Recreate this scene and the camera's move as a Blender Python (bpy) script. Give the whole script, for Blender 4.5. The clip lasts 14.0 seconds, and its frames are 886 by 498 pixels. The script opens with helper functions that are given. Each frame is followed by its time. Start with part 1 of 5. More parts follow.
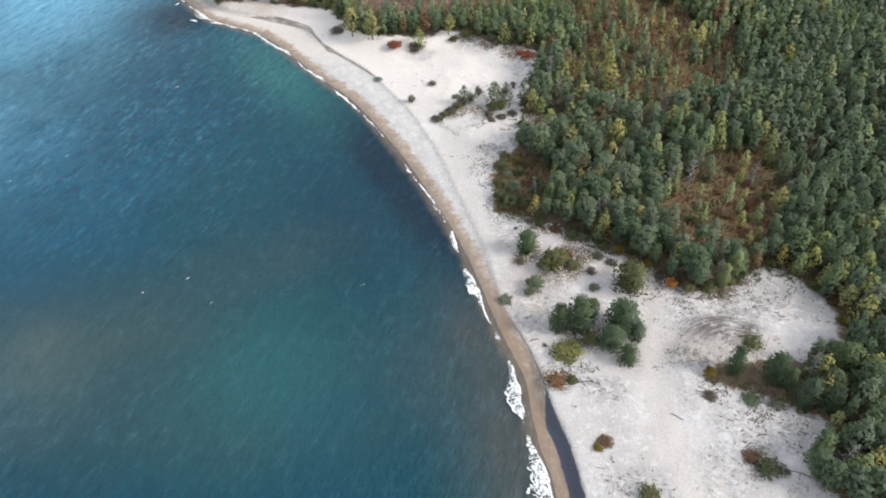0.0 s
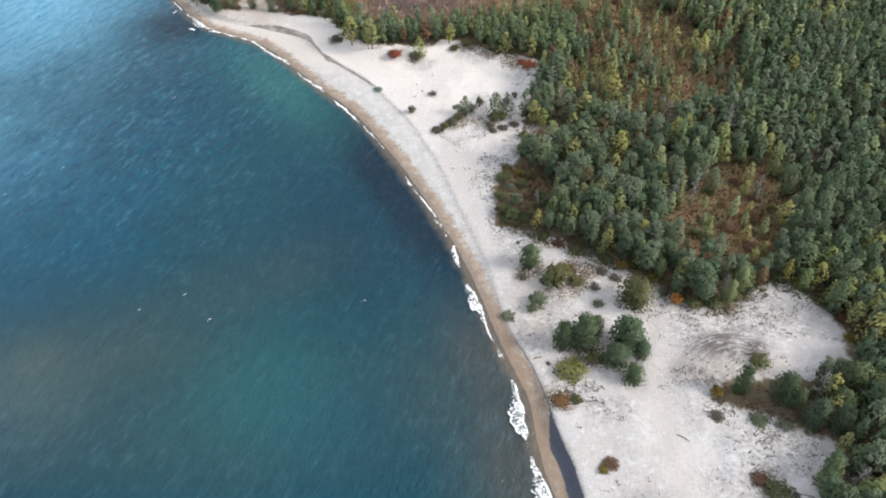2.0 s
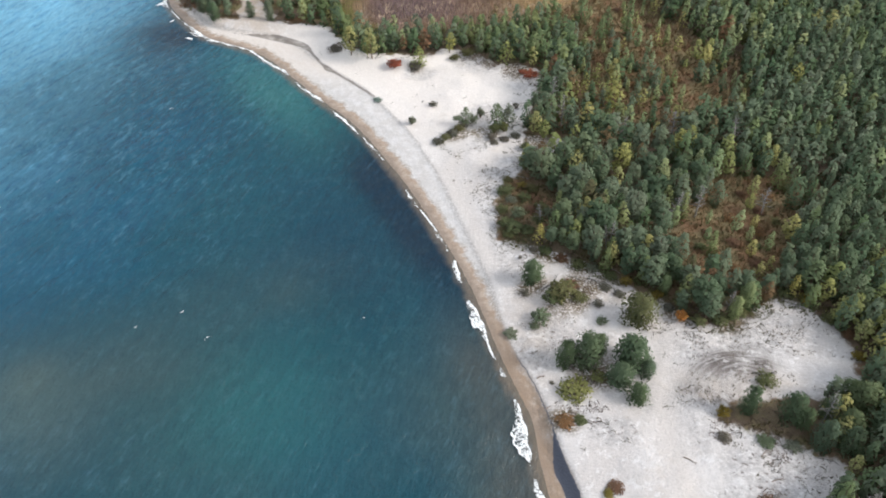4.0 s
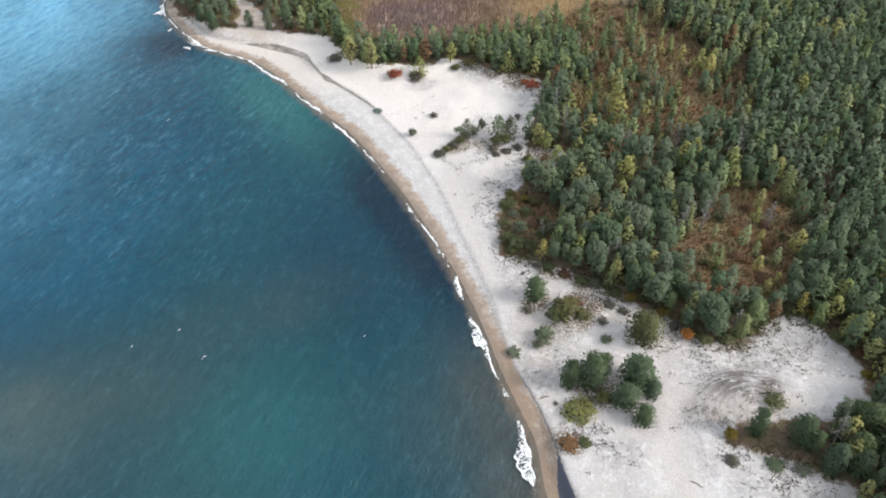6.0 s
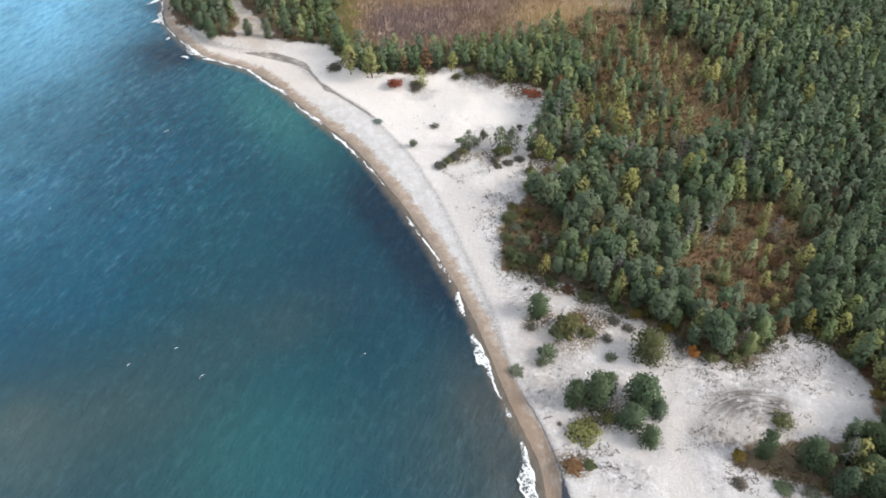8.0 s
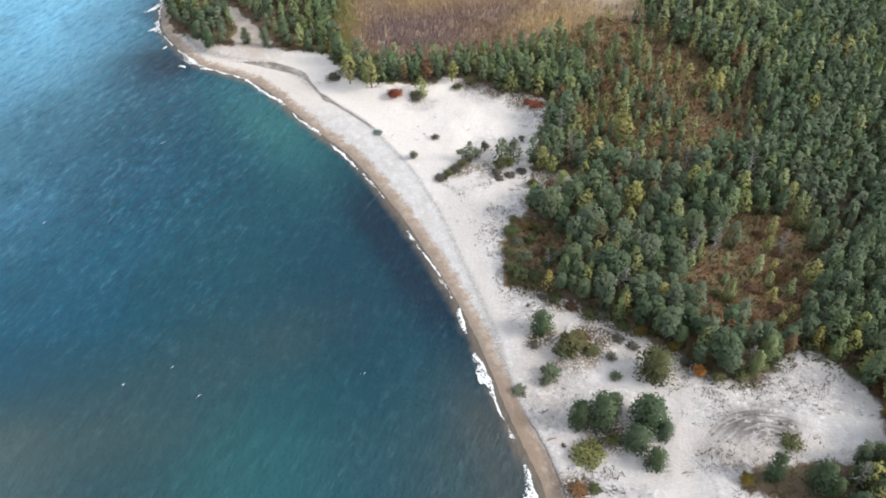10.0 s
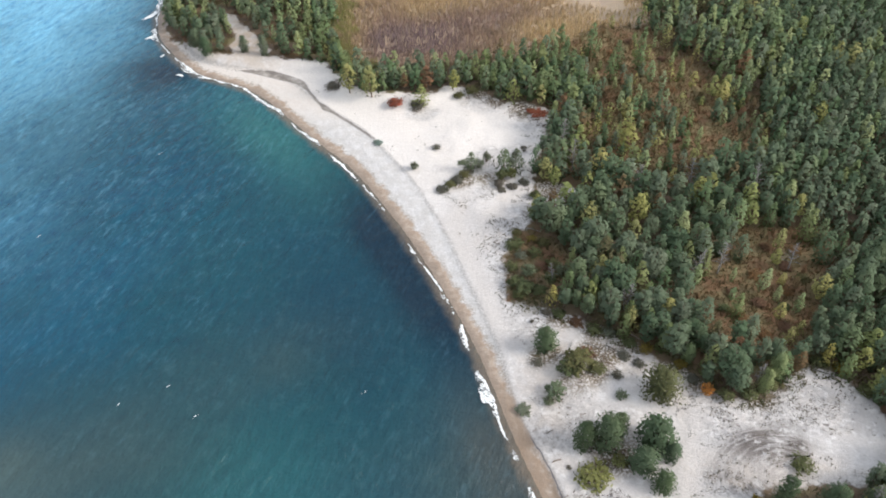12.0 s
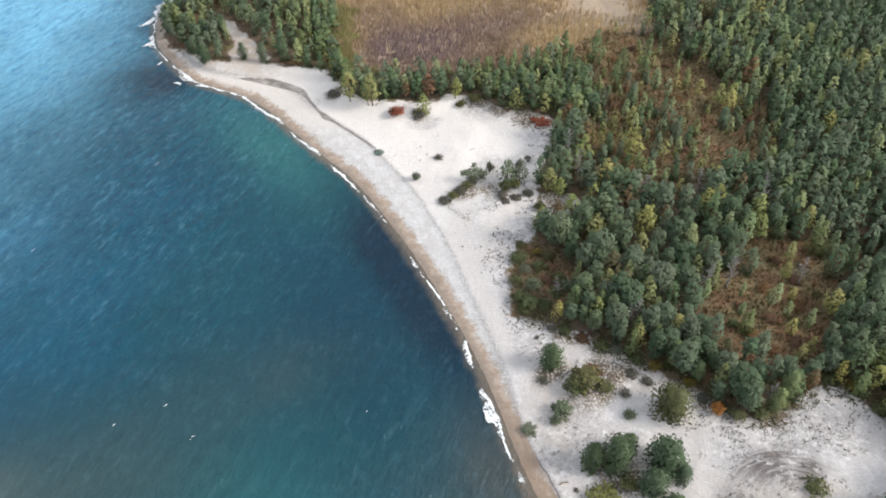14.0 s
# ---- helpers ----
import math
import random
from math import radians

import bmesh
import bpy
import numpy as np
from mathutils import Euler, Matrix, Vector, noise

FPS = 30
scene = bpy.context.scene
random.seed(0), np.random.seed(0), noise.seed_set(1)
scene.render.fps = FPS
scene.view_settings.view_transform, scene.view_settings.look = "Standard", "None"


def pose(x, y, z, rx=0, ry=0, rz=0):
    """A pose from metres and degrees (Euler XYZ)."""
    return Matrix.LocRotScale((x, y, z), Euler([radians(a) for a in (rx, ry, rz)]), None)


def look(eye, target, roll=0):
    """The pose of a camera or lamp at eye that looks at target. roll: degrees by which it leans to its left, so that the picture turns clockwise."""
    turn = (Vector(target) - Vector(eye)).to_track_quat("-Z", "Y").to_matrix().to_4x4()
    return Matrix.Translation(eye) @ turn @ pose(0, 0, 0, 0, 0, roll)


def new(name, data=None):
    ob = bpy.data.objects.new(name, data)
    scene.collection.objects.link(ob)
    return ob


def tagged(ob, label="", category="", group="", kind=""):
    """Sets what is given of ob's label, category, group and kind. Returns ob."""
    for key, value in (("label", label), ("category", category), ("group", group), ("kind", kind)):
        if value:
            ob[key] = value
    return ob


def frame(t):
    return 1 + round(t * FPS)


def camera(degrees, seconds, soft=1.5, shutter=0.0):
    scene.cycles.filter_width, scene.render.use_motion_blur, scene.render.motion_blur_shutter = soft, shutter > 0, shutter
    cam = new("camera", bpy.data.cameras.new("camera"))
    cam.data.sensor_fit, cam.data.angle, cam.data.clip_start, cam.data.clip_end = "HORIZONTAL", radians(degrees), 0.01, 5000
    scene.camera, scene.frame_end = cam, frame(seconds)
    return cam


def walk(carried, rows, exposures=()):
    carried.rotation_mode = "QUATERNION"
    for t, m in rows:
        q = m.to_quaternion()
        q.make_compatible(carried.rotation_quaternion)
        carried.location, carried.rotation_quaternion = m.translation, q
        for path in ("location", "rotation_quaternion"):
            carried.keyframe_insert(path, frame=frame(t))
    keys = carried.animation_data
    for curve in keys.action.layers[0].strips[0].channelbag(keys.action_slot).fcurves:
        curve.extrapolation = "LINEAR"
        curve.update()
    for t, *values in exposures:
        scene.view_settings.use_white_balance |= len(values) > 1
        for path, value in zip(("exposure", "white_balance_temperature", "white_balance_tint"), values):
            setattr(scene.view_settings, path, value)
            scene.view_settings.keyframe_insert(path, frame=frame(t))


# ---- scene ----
cam = camera(60.0, 14.0, soft=1.85)
# seconds, x, y, z, pitch, roll, yaw
ROWS = [
    (0.0, -6.000, 25.000, 108.196, -44.767, -0.236, 0.276),
    (0.5, -6.153, 25.906, 108.255, -44.744, -0.260, 0.239),
    (1.0, -6.288, 26.778, 108.364, -44.711, -0.280, 0.212),
    (1.5, -6.446, 27.604, 108.467, -44.685, -0.291, 0.191),
    (2.0, -6.610, 28.452, 108.530, -44.670, -0.295, 0.167),
    (2.5, -6.733, 29.315, 108.646, -44.648, -0.292, 0.142),
    (3.0, -6.796, 30.205, 108.735, -44.631, -0.287, 0.114),
    (5.5, -7.207, 34.838, 109.177, -44.521, -0.242, 0.020),
    (6.0, -7.276, 35.763, 109.258, -44.502, -0.231, 0.007),
    (6.5, -7.357, 36.710, 109.367, -44.487, -0.216, -0.007),
    (7.0, -7.425, 37.614, 109.481, -44.486, -0.198, -0.011),
    (7.5, -7.462, 38.488, 109.613, -44.487, -0.185, -0.015),
    (8.0, -7.515, 39.426, 109.685, -44.474, -0.174, -0.027),
    (10.5, -7.790, 44.103, 109.829, -44.353, -0.104, -0.110),
    (11.0, -7.857, 45.060, 109.793, -44.332, -0.087, -0.128),
    (11.5, -7.972, 46.032, 109.730, -44.304, -0.059, -0.150),
    (12.0, -8.041, 46.986, 109.631, -44.283, -0.044, -0.165),
    (12.5, -8.122, 47.967, 109.518, -44.265, -0.041, -0.167),
    (13.0, -8.281, 48.990, 109.403, -44.246, -0.033, -0.171),
    (13.5, -8.461, 49.978, 109.281, -44.232, -0.026, -0.192),
    (14.0, -8.658, 50.948, 109.199, -44.208, -0.014, -0.227),
]
EXPOSURE = 0.34
walk(cam, [(t, pose(x, y, z, 90 + pitch, roll, yaw)) for t, x, y, z, pitch, roll, yaw in ROWS], [(0.0, EXPOSURE, 6200, 10), (14.0, EXPOSURE + 0.04, 6200, 10)])

# ---- light: high thin cloud, a veiled sun from inland ----
SUN_ELEV, SUN_AZ = 33.0, 100.0   # degrees; azimuth clockwise from north (+y)
world = bpy.data.worlds.new("sky")
scene.world = world
world.use_nodes = True
wn = world.node_tree
sky = wn.nodes.new("ShaderNodeTexSky")
sky.sky_type, sky.sun_disc = "NISHITA", False
sky.sun_elevation, sky.sun_rotation = radians(SUN_ELEV), radians(SUN_AZ)
sky.air_density, sky.dust_density, sky.ozone_density = 1.0, 2.5, 1.0
veil = wn.nodes.new("ShaderNodeMix")
veil.data_type = "RGBA"
veil.inputs[0].default_value = 0.55
veil.inputs[7].default_value = (6.6, 6.7, 6.7, 1)   # bright even cloud
wn.links.new(sky.outputs[0], veil.inputs[6])
wn.links.new(veil.outputs[2], wn.nodes["Background"].inputs[0])
wn.nodes["Background"].inputs[1].default_value = 0.132
lamp = bpy.data.lights.new("sun", "SUN")
lamp.energy, lamp.angle, lamp.color = 2.6, radians(18), (1.0, 0.94, 0.85)
sun = new("sun", lamp)
az, el = radians(SUN_AZ), radians(SUN_ELEV)
to_sun = Vector((math.sin(az) * math.cos(el), math.cos(az) * math.cos(el), math.sin(el)))
sun.matrix_basis = look(to_sun * 300, (0, 0, 0))

# ---- plan: lines from south to north, land on the right ----
SHORE = [(-60, -3200), (10, -300), (18, -40), (16, 40), (13, 68), (11.5, 82), (10, 89), (9.2, 96), (8.6, 103), (6.5, 110), (4, 118), (2, 126),
         (-0.5, 135), (-3.5, 144), (-7, 153), (-11, 162.5), (-15, 171.5), (-19, 179.5), (-24, 189), (-30, 198.5), (-36.5, 206.5), (-45, 218),
         (-52, 227.5), (-59, 234.5), (-67, 239.5), (-74, 244), (-81, 253), (-88, 264), (-91.5, 274), (-93, 285), (-91, 297), (-88, 310),
         (-90, 350), (-110, 450), (-190, 900), (-420, 3200)]
BERM = [(-50, -3200), (14, -300), (22, -40), (20, 40), (17.2, 68), (16, 79), (14.8, 88), (13, 95), (12, 101), (11, 106), (9.6, 111.5), (7, 118),
        (5, 126), (3, 137), (0, 148), (-3, 158), (-6, 169), (-9.5, 179), (-14, 190), (-20, 201), (-26, 211), (-33, 219), (-39, 226),
        (-46, 235), (-54, 242), (-66, 246), (-75, 252), (-83, 266), (-87, 285), (-84, 310), (-85, 350), (-100, 450), (-180, 900), (-400, 3200)]
WOOD = [(0, -3200), (75, -200), (70, 0), (66, 50), (60, 68), (53, 76), (49.5, 81.5), (53, 86.5), (55.5, 90.5), (51, 93.5), (46, 96.5), (41, 98),
        (38, 100.5), (40, 104), (47, 104.5), (55, 104.5), (62, 106.5), (64.5, 111), (64.5, 118), (62, 123.5), (56.5, 128), (49, 123.5), (42, 121.5),
        (38, 125), (33, 130.5), (29, 134), (24, 137.5), (19, 141.5), (11, 146.5), (5.5, 149.5), (6.5, 165.5), (12, 172), (13, 185), (14.5, 193),
        (17, 201), (19, 211.5), (9, 217), (2, 223), (-5, 225), (-13, 223.5), (-20, 224), (-27, 226.5), (-34, 235.5), (-39, 242), (-47, 245.5),
        (-58, 248.5), (-69, 251), (-79, 258.5), (-86.5, 267), (-89.2, 276), (-89.8, 287), (-88, 300), (-86, 350), (-95, 450), (-170, 900), (-380, 3200)]
REED_FIELD = [(-51, 292), (-37, 275), (-36, 256), (-33, 241), (-28, 237), (-20, 236), (-10, 237), (3, 238), (16, 240.5), (22, 244), (30, 250), (38, 256), (47, 254), (52, 262), (53, 284), (62, 345), (-60, 345)]
HEATH = [(34, 258), (48, 250), (59, 229), (67, 200), (58, 194), (50, 189), (44, 181), (37, 184), (29, 195), (32, 212), (34, 229), (26, 237), (25, 243)]
GLADE = [(40, 146), (48, 158), (55, 165), (68, 163), (66, 150), (60, 143), (57, 132.5), (49, 131), (40.5, 136)]
SANDY_GAP = [(-72.0, 275.9), (-67.9, 274.3), (-59.0, 259.2), (-54.5, 252.9), (-54.8, 246.7), (-62.6, 247.0), (-66.5, 256.2), (-65.4, 261.9)]
SCRUB = [(4.5, 148), (5.5, 166), (10, 170), (15.5, 165), (17.5, 160), (16, 153), (11, 147.5)]
POCKET = [(14, 185), (20.5, 185), (22.5, 181), (21, 177.5), (17, 175.5), (13.5, 176)]
BARE_FIELD = [(25, 284), (28, 269), (36, 260), (47, 253), (52, 260), (53, 294), (26, 300)]


def site(x, y):
    """Ground metres from the plan of all lines and lists below; plan and warp are fitted to the camera's view."""
    x, y = np.asarray(x, float), np.asarray(y, float)
    w = 1 -0.000440 * np.clip(x, -200, 250) -0.000161 * np.clip(y, 0, 400)
    return (0.97389 * x -0.00311 * y -0.1863) / w, (-0.00566 * x +0.88239 * y +9.4170) / w


def spline(points, step=1.2):
    """A smooth line through the points, cut into short pieces near the bay."""
    out, n = [], len(points)
    for i in range(n - 1):
        p0, p1, p2, p3 = (np.array(points[min(max(k, 0), n - 1)], float) for k in (i - 1, i, i + 1, i + 2))
        length = np.hypot(*(p2 - p1))
        count = 1 if length > 120 else max(1, int(length / step))
        for k in range(count):
            u = k / count
            if count == 1:
                out.append(p1)
            else:
                out.append(0.5 * (2 * p1 + (p2 - p0) * u + (2 * p0 - 5 * p1 + 4 * p2 - p3) * u * u + (3 * p1 - p0 - 3 * p2 + p3) * u ** 3))
    out.append(np.array(points[-1], float))
    return np.array(out)


def side_distance(x, y, line):
    """Distance to a line, positive on its right-hand side."""
    best = np.full(x.shape, 1e18)
    sign = np.ones(x.shape)
    for (ax, ay), (bx, by) in zip(line[:-1], line[1:]):
        ux, uy = bx - ax, by - ay
        u = np.clip(((x - ax) * ux + (y - ay) * uy) / (ux * ux + uy * uy), 0, 1)
        ex, ey = x - ax - u * ux, y - ay - u * uy
        d = ex * ex + ey * ey
        m = d < best
        best[m] = d[m]
        sign[m] = np.where(ex[m] * uy - ey[m] * ux >= 0, 1, -1)
    return sign * np.sqrt(best)


def inside(x, y, poly):
    """Signed distance to a closed outline, positive inside."""
    hit = np.zeros(x.shape, bool)
    best = np.full(x.shape, 1e18)
    for (ax, ay), (bx, by) in zip(poly, poly[1:] + poly[:1]):
        ux, uy = bx - ax, by - ay
        u = np.clip(((x - ax) * ux + (y - ay) * uy) / (ux * ux + uy * uy), 0, 1)
        best = np.minimum(best, (x - ax - u * ux) ** 2 + (y - ay - u * uy) ** 2)
        if ay != by:
            hit ^= ((ay > y) != (by > y)) & (x < ax + (y - ay) * ux / uy)
    return np.where(hit, 1, -1) * np.sqrt(best)


def hash2(i, j, seed):
    v = np.sin(i * 127.1 + j * 311.7 + seed * 74.7) * 43758.5453
    return v - np.floor(v)


def grain(x, y, size, seed=0):
    """Smooth value noise from 0 to 1, with lumps of the given size in metres."""
    x, y = np.asarray(x, float) / size, np.asarray(y, float) / size
    i, j = np.floor(x), np.floor(y)
    u, v = x - i, y - j
    u, v = u * u * (3 - 2 * u), v * v * (3 - 2 * v)
    return (hash2(i, j, seed) * (1 - u) + hash2(i + 1, j, seed) * u) * (1 - v) + (hash2(i, j + 1, seed) * (1 - u) + hash2(i + 1, j + 1, seed) * u) * v


def step(a, b, v):
    u = np.clip((v - a) / (b - a), 0, 1)
    return u * u * (3 - 2 * u)


shore_line, berm_line, wood_line = spline(SHORE), spline(BERM), spline(WOOD, 1.6)


def plan(x, y):
    """Distances to shore, berm and wood edge, and the ground's height."""
    d, b, w = side_distance(x, y, shore_line), side_distance(x, y, berm_line), side_distance(x, y, wood_line)
    sea = -np.minimum(0.11 * -d, 7.0)
    south = step(112, 98, y) * step(-60, 40, y)
    land = np.where(d > 0, 0.07 * np.minimum(d, 6) + (0.25 + 0.95 * south) * step(-0.9 - 1.0 * south, 0.25, b), sea)
    dune = step(1, 14, b) * (0.55 + 0.9 * (grain(x, y, 13, 3) - 0.4) + 0.45 * (grain(x, y, 5, 4) - 0.5))
    dune = dune + 1.1 * np.exp(-(((x - 44) / 7) ** 2 + ((y - 110.5) / 4.5) ** 2)) - 0.5 * np.exp(-(((x - 31) / 8) ** 2 + ((y - 97) / 12) ** 2))
    dune = dune + 1.3 * np.exp(-(w / 4.0) ** 2) * step(150, 205, y) + 0.7 * np.exp(-(((x - 17) / 6) ** 2 + ((y - 131) / 5) ** 2))
    tuft = 0.22 * (grain(x, y, 1.6, 5) - 0.5) * step(3, 9, b)
    woods = step(-1, 9, w) * (0.35 + 0.9 * (grain(x, y, 18, 6) - 0.5) + 0.4 * (grain(x, y, 3, 7) - 0.5))
    z = np.where(d > 0, land + np.where(b > 0, dune + tuft + woods, 0), sea)
    return d, b, w, z


def ground_z(x, y):
    return plan(np.array([float(x)]), np.array([float(y)]))[3][0]


# ---- materials ----
def nodes(name):
    m = bpy.data.materials.new(name)
    m.use_nodes = True
    t = m.node_tree
    return m, t, t.nodes["Principled BSDF"]


def add(t, kind, **values):
    n = t.nodes.new("ShaderNode" + kind)
    for k, v in values.items():
        if k == "operation":
            n.operation = v
        elif k == "attribute_name":
            n.attribute_name = v
        elif k == "data_type":
            n.data_type = v
    return n


def attr(t, name):
    return add(t, "Attribute", attribute_name=name).outputs["Fac"]


def num(t, op, a, b=None, c=None, clamp=False):
    n = add(t, "Math", operation=op)
    n.use_clamp = clamp
    for k, v in enumerate((a, b, c)):
        if v is None:
            continue
        if isinstance(v, (int, float)):
            n.inputs[k].default_value = v
        else:
            t.links.new(v, n.inputs[k])
    return n.outputs[0]


def ramp(t, fac, a, b, lo=0.0, hi=1.0):
    n = add(t, "MapRange")
    n.interpolation_type = "SMOOTHSTEP"
    t.links.new(fac, n.inputs[0])
    for k, v in enumerate((a, b, lo, hi)):
        n.inputs[k + 1].default_value = v
    return n.outputs[0]


def mix(t, fac, a, b, blend="MIX"):
    n = add(t, "Mix", data_type="RGBA")
    n.blend_type = blend
    if isinstance(fac, (int, float)):
        n.inputs[0].default_value = fac
    else:
        t.links.new(fac, n.inputs[0])
    for k, v in ((6, a), (7, b)):
        if isinstance(v, tuple):
            n.inputs[k].default_value = (*v, 1)
        else:
            t.links.new(v, n.inputs[k])
    return n.outputs[2]


def place(t, scale=(1, 1, 1), turn=0.0):
    g = add(t, "NewGeometry")
    r, m = add(t, "Mapping"), add(t, "Mapping")
    r.inputs["Rotation"].default_value = (0, 0, radians(turn))
    m.inputs["Scale"].default_value = scale
    t.links.new(g.outputs["Position"], r.inputs[0])
    t.links.new(r.outputs[0], m.inputs[0])
    return m.outputs[0]


def noise_tex(t, scale, detail=4.0, rough=0.55, where=None):
    n = add(t, "TexNoise")
    n.inputs["Scale"].default_value, n.inputs["Detail"].default_value, n.inputs["Roughness"].default_value = scale, detail, rough
    t.links.new(where if where is not None else place(t), n.inputs["Vector"])
    return n.outputs[0]


def bump(t, bsdf, height, strength, distance):
    n = add(t, "Bump")
    n.inputs["Strength"].default_value, n.inputs["Distance"].default_value = strength, distance
    t.links.new(height, n.inputs["Height"])
    t.links.new(n.outputs[0], bsdf.inputs["Normal"])


def ground_material():
    m, t, p = nodes("beach_and_forest_ground")
    d, b, w = attr(t, "shore"), attr(t, "berm"), attr(t, "wood")
    field, heath, scarp, bare, litter = attr(t, "field"), attr(t, "heath"), attr(t, "scarp"), attr(t, "bare"), attr(t, "litter")
    big, mid, fine, speck = noise_tex(t, 0.07), noise_tex(t, 0.45), noise_tex(t, 2.6, 5), noise_tex(t, 1.1, 6, 0.7)
    sand = mix(t, ramp(t, big, 0.35, 0.65), (0.61, 0.568, 0.54), (0.69, 0.66, 0.64))
    sand = mix(t, ramp(t, mid, 0.45, 0.7, 0, 0.5), sand, (0.55, 0.515, 0.49))
    sand = mix(t, ramp(t, noise_tex(t, 0.22, 5, 0.6), 0.48, 0.68, 0, 0.6), sand, (0.54, 0.51, 0.495))
    rough = attr(t, "rough")
    sand = mix(t, num(t, "MULTIPLY", rough, ramp(t, noise_tex(t, 0.9, 5, 0.7), 0.35, 0.62, 0, 0.75)), sand, (0.42, 0.40, 0.39))
    dots = num(t, "MULTIPLY", ramp(t, noise_tex(t, 1.25, 4, 0.65), 0.57, 0.66), rough)
    sand = mix(t, num(t, "MULTIPLY", dots, 0.8), sand, (0.17, 0.14, 0.125))
    # wind-cut rings round the foot of the mound
    xyz = add(t, "SeparateXYZ")
    t.links.new(place(t), xyz.inputs[0])
    ex = num(t, "MULTIPLY", num(t, "SUBTRACT", xyz.outputs[0], 45.5), 0.72)
    ey = num(t, "SUBTRACT", xyz.outputs[1], 106.6)
    ring = num(t, "SQRT", num(t, "ADD", num(t, "MULTIPLY", ex, ex), num(t, "MULTIPLY", ey, ey)))
    both = add(t, "CombineXYZ")
    t.links.new(num(t, "MULTIPLY", ring, 1.7), both.inputs[0])
    t.links.new(num(t, "MULTIPLY", num(t, "ARCTAN2", ey, ex), 1.6), both.inputs[1])
    arcs = noise_tex(t, 1.0, 5, 0.65, both.outputs[0])
    sand = mix(t, num(t, "MULTIPLY", attr(t, "mound"), ramp(t, arcs, 0.40, 0.56, 0.45, 1.0)), sand, (0.14, 0.12, 0.11))
    sand = mix(t, num(t, "MULTIPLY", attr(t, "track"), 0.7), sand, (0.62, 0.57, 0.53))
    sand = mix(t, num(t, "MULTIPLY", ramp(t, noise_tex(t, 0.55, 6, 0.72), 0.52, 0.64, 0, 0.65), num(t, "SUBTRACT", 1.0, attr(t, "track"))), sand, (0.79, 0.765, 0.75))
    sand = mix(t, num(t, "MULTIPLY", ramp(t, noise_tex(t, 2.1, 5, 0.7), 0.54, 0.66, 0, 0.55), num(t, "ADD", 0.18, num(t, "MULTIPLY", rough, 0.7))), sand, (0.40, 0.365, 0.345))
    stain = num(t, "MULTIPLY", ramp(t, noise_tex(t, 0.2, 4), 0.55, 0.7, 0, 0.3), ramp(t, b, 3, 8))
    sand = mix(t, stain, sand, (0.58, 0.50, 0.42))
    sand = mix(t, num(t, "MULTIPLY", attr(t, "tan"), ramp(t, noise_tex(t, 0.3, 5, 0.65), 0.35, 0.6, 0.3, 1.0)), sand, (0.45, 0.345, 0.245))
    # sunshine on the far beach, painted as a lighter, warmer sand colour
    sand = mix(t, num(t, "MULTIPLY", attr(t, "warm"), 0.75), sand, (0.83, 0.765, 0.705))
    # pale, firm swash band below the berm and the tan wet strip at the water
    wobble = num(t, "ADD", d, num(t, "MULTIPLY", num(t, "SUBTRACT", noise_tex(t, 0.30, 6, 0.68), 0.5), 4.6))
    grey = mix(t, ramp(t, noise_tex(t, 0.4, 5, 0.6), 0.35, 0.65), (0.58, 0.548, 0.52), (0.68, 0.655, 0.64))
    grey = mix(t, attr(t, "pale"), (0.70, 0.64, 0.585), grey)
    line = num(t, "MULTIPLY", ramp(t, b, -0.9, -0.15), ramp(t, b, 0.55, 0.1))
    wetsand = mix(t, ramp(t, noise_tex(t, 0.6, 5, 0.65), 0.38, 0.62), (0.40, 0.30, 0.225), (0.49, 0.395, 0.315))
    grey = mix(t, ramp(t, noise_tex(t, 0.8, 6, 0.7, place(t, (1.0, 0.5, 1.0), -28)), 0.44, 0.60, 0, 0.55), grey, mix(t, attr(t, "pale"), (0.66, 0.59, 0.53), (0.545, 0.525, 0.505)))
    grey = mix(t, ramp(t, noise_tex(t, 1.3, 5, 0.7), 0.56, 0.68, 0, 0.7), grey, (0.78, 0.75, 0.72))
    low = mix(t, ramp(t, wobble, 1.9, 3.0), wetsand, grey)
    rim = num(t, "MULTIPLY", ramp(t, wobble, 2.0, 2.7), ramp(t, wobble, 3.5, 2.8))
    low = mix(t, num(t, "MULTIPLY", rim, ramp(t, fine, 0.40, 0.58, 0, 0.6)), low, (0.33, 0.27, 0.21))
    low = mix(t, ramp(t, wobble, 0.2, 2.2), (0.30, 0.235, 0.185), low)
    low = mix(t, num(t, "MULTIPLY", attr(t, "damp"), ramp(t, noise_tex(t, 0.4, 6, 0.7, place(t, (1.0, 0.35, 1.0), -14)), 0.34, 0.60, 0.2, 0.95)), low, (0.325, 0.235, 0.165))
    col = mix(t, ramp(t, b, -0.4, 0.3), low, sand)
    col = mix(t, num(t, "MULTIPLY", line, ramp(t, fine, 0.35, 0.6, 0, 0.5)), col, (0.34, 0.31, 0.28))
    # forest floor
    edge = num(t, "ADD", w, num(t, "MULTIPLY", num(t, "SUBTRACT", noise_tex(t, 0.24, 6, 0.7), 0.5), 8.5))
    floor = mix(t, ramp(t, mid, 0.35, 0.65), (0.11, 0.08, 0.055), (0.17, 0.12, 0.08))
    floor = mix(t, ramp(t, noise_tex(t, 0.16, 5), 0.5, 0.68), floor, (0.18, 0.16, 0.075))
    rust = mix(t, ramp(t, noise_tex(t, 0.22, 5), 0.4, 0.6), (0.225, 0.130, 0.072), (0.215, 0.165, 0.085))
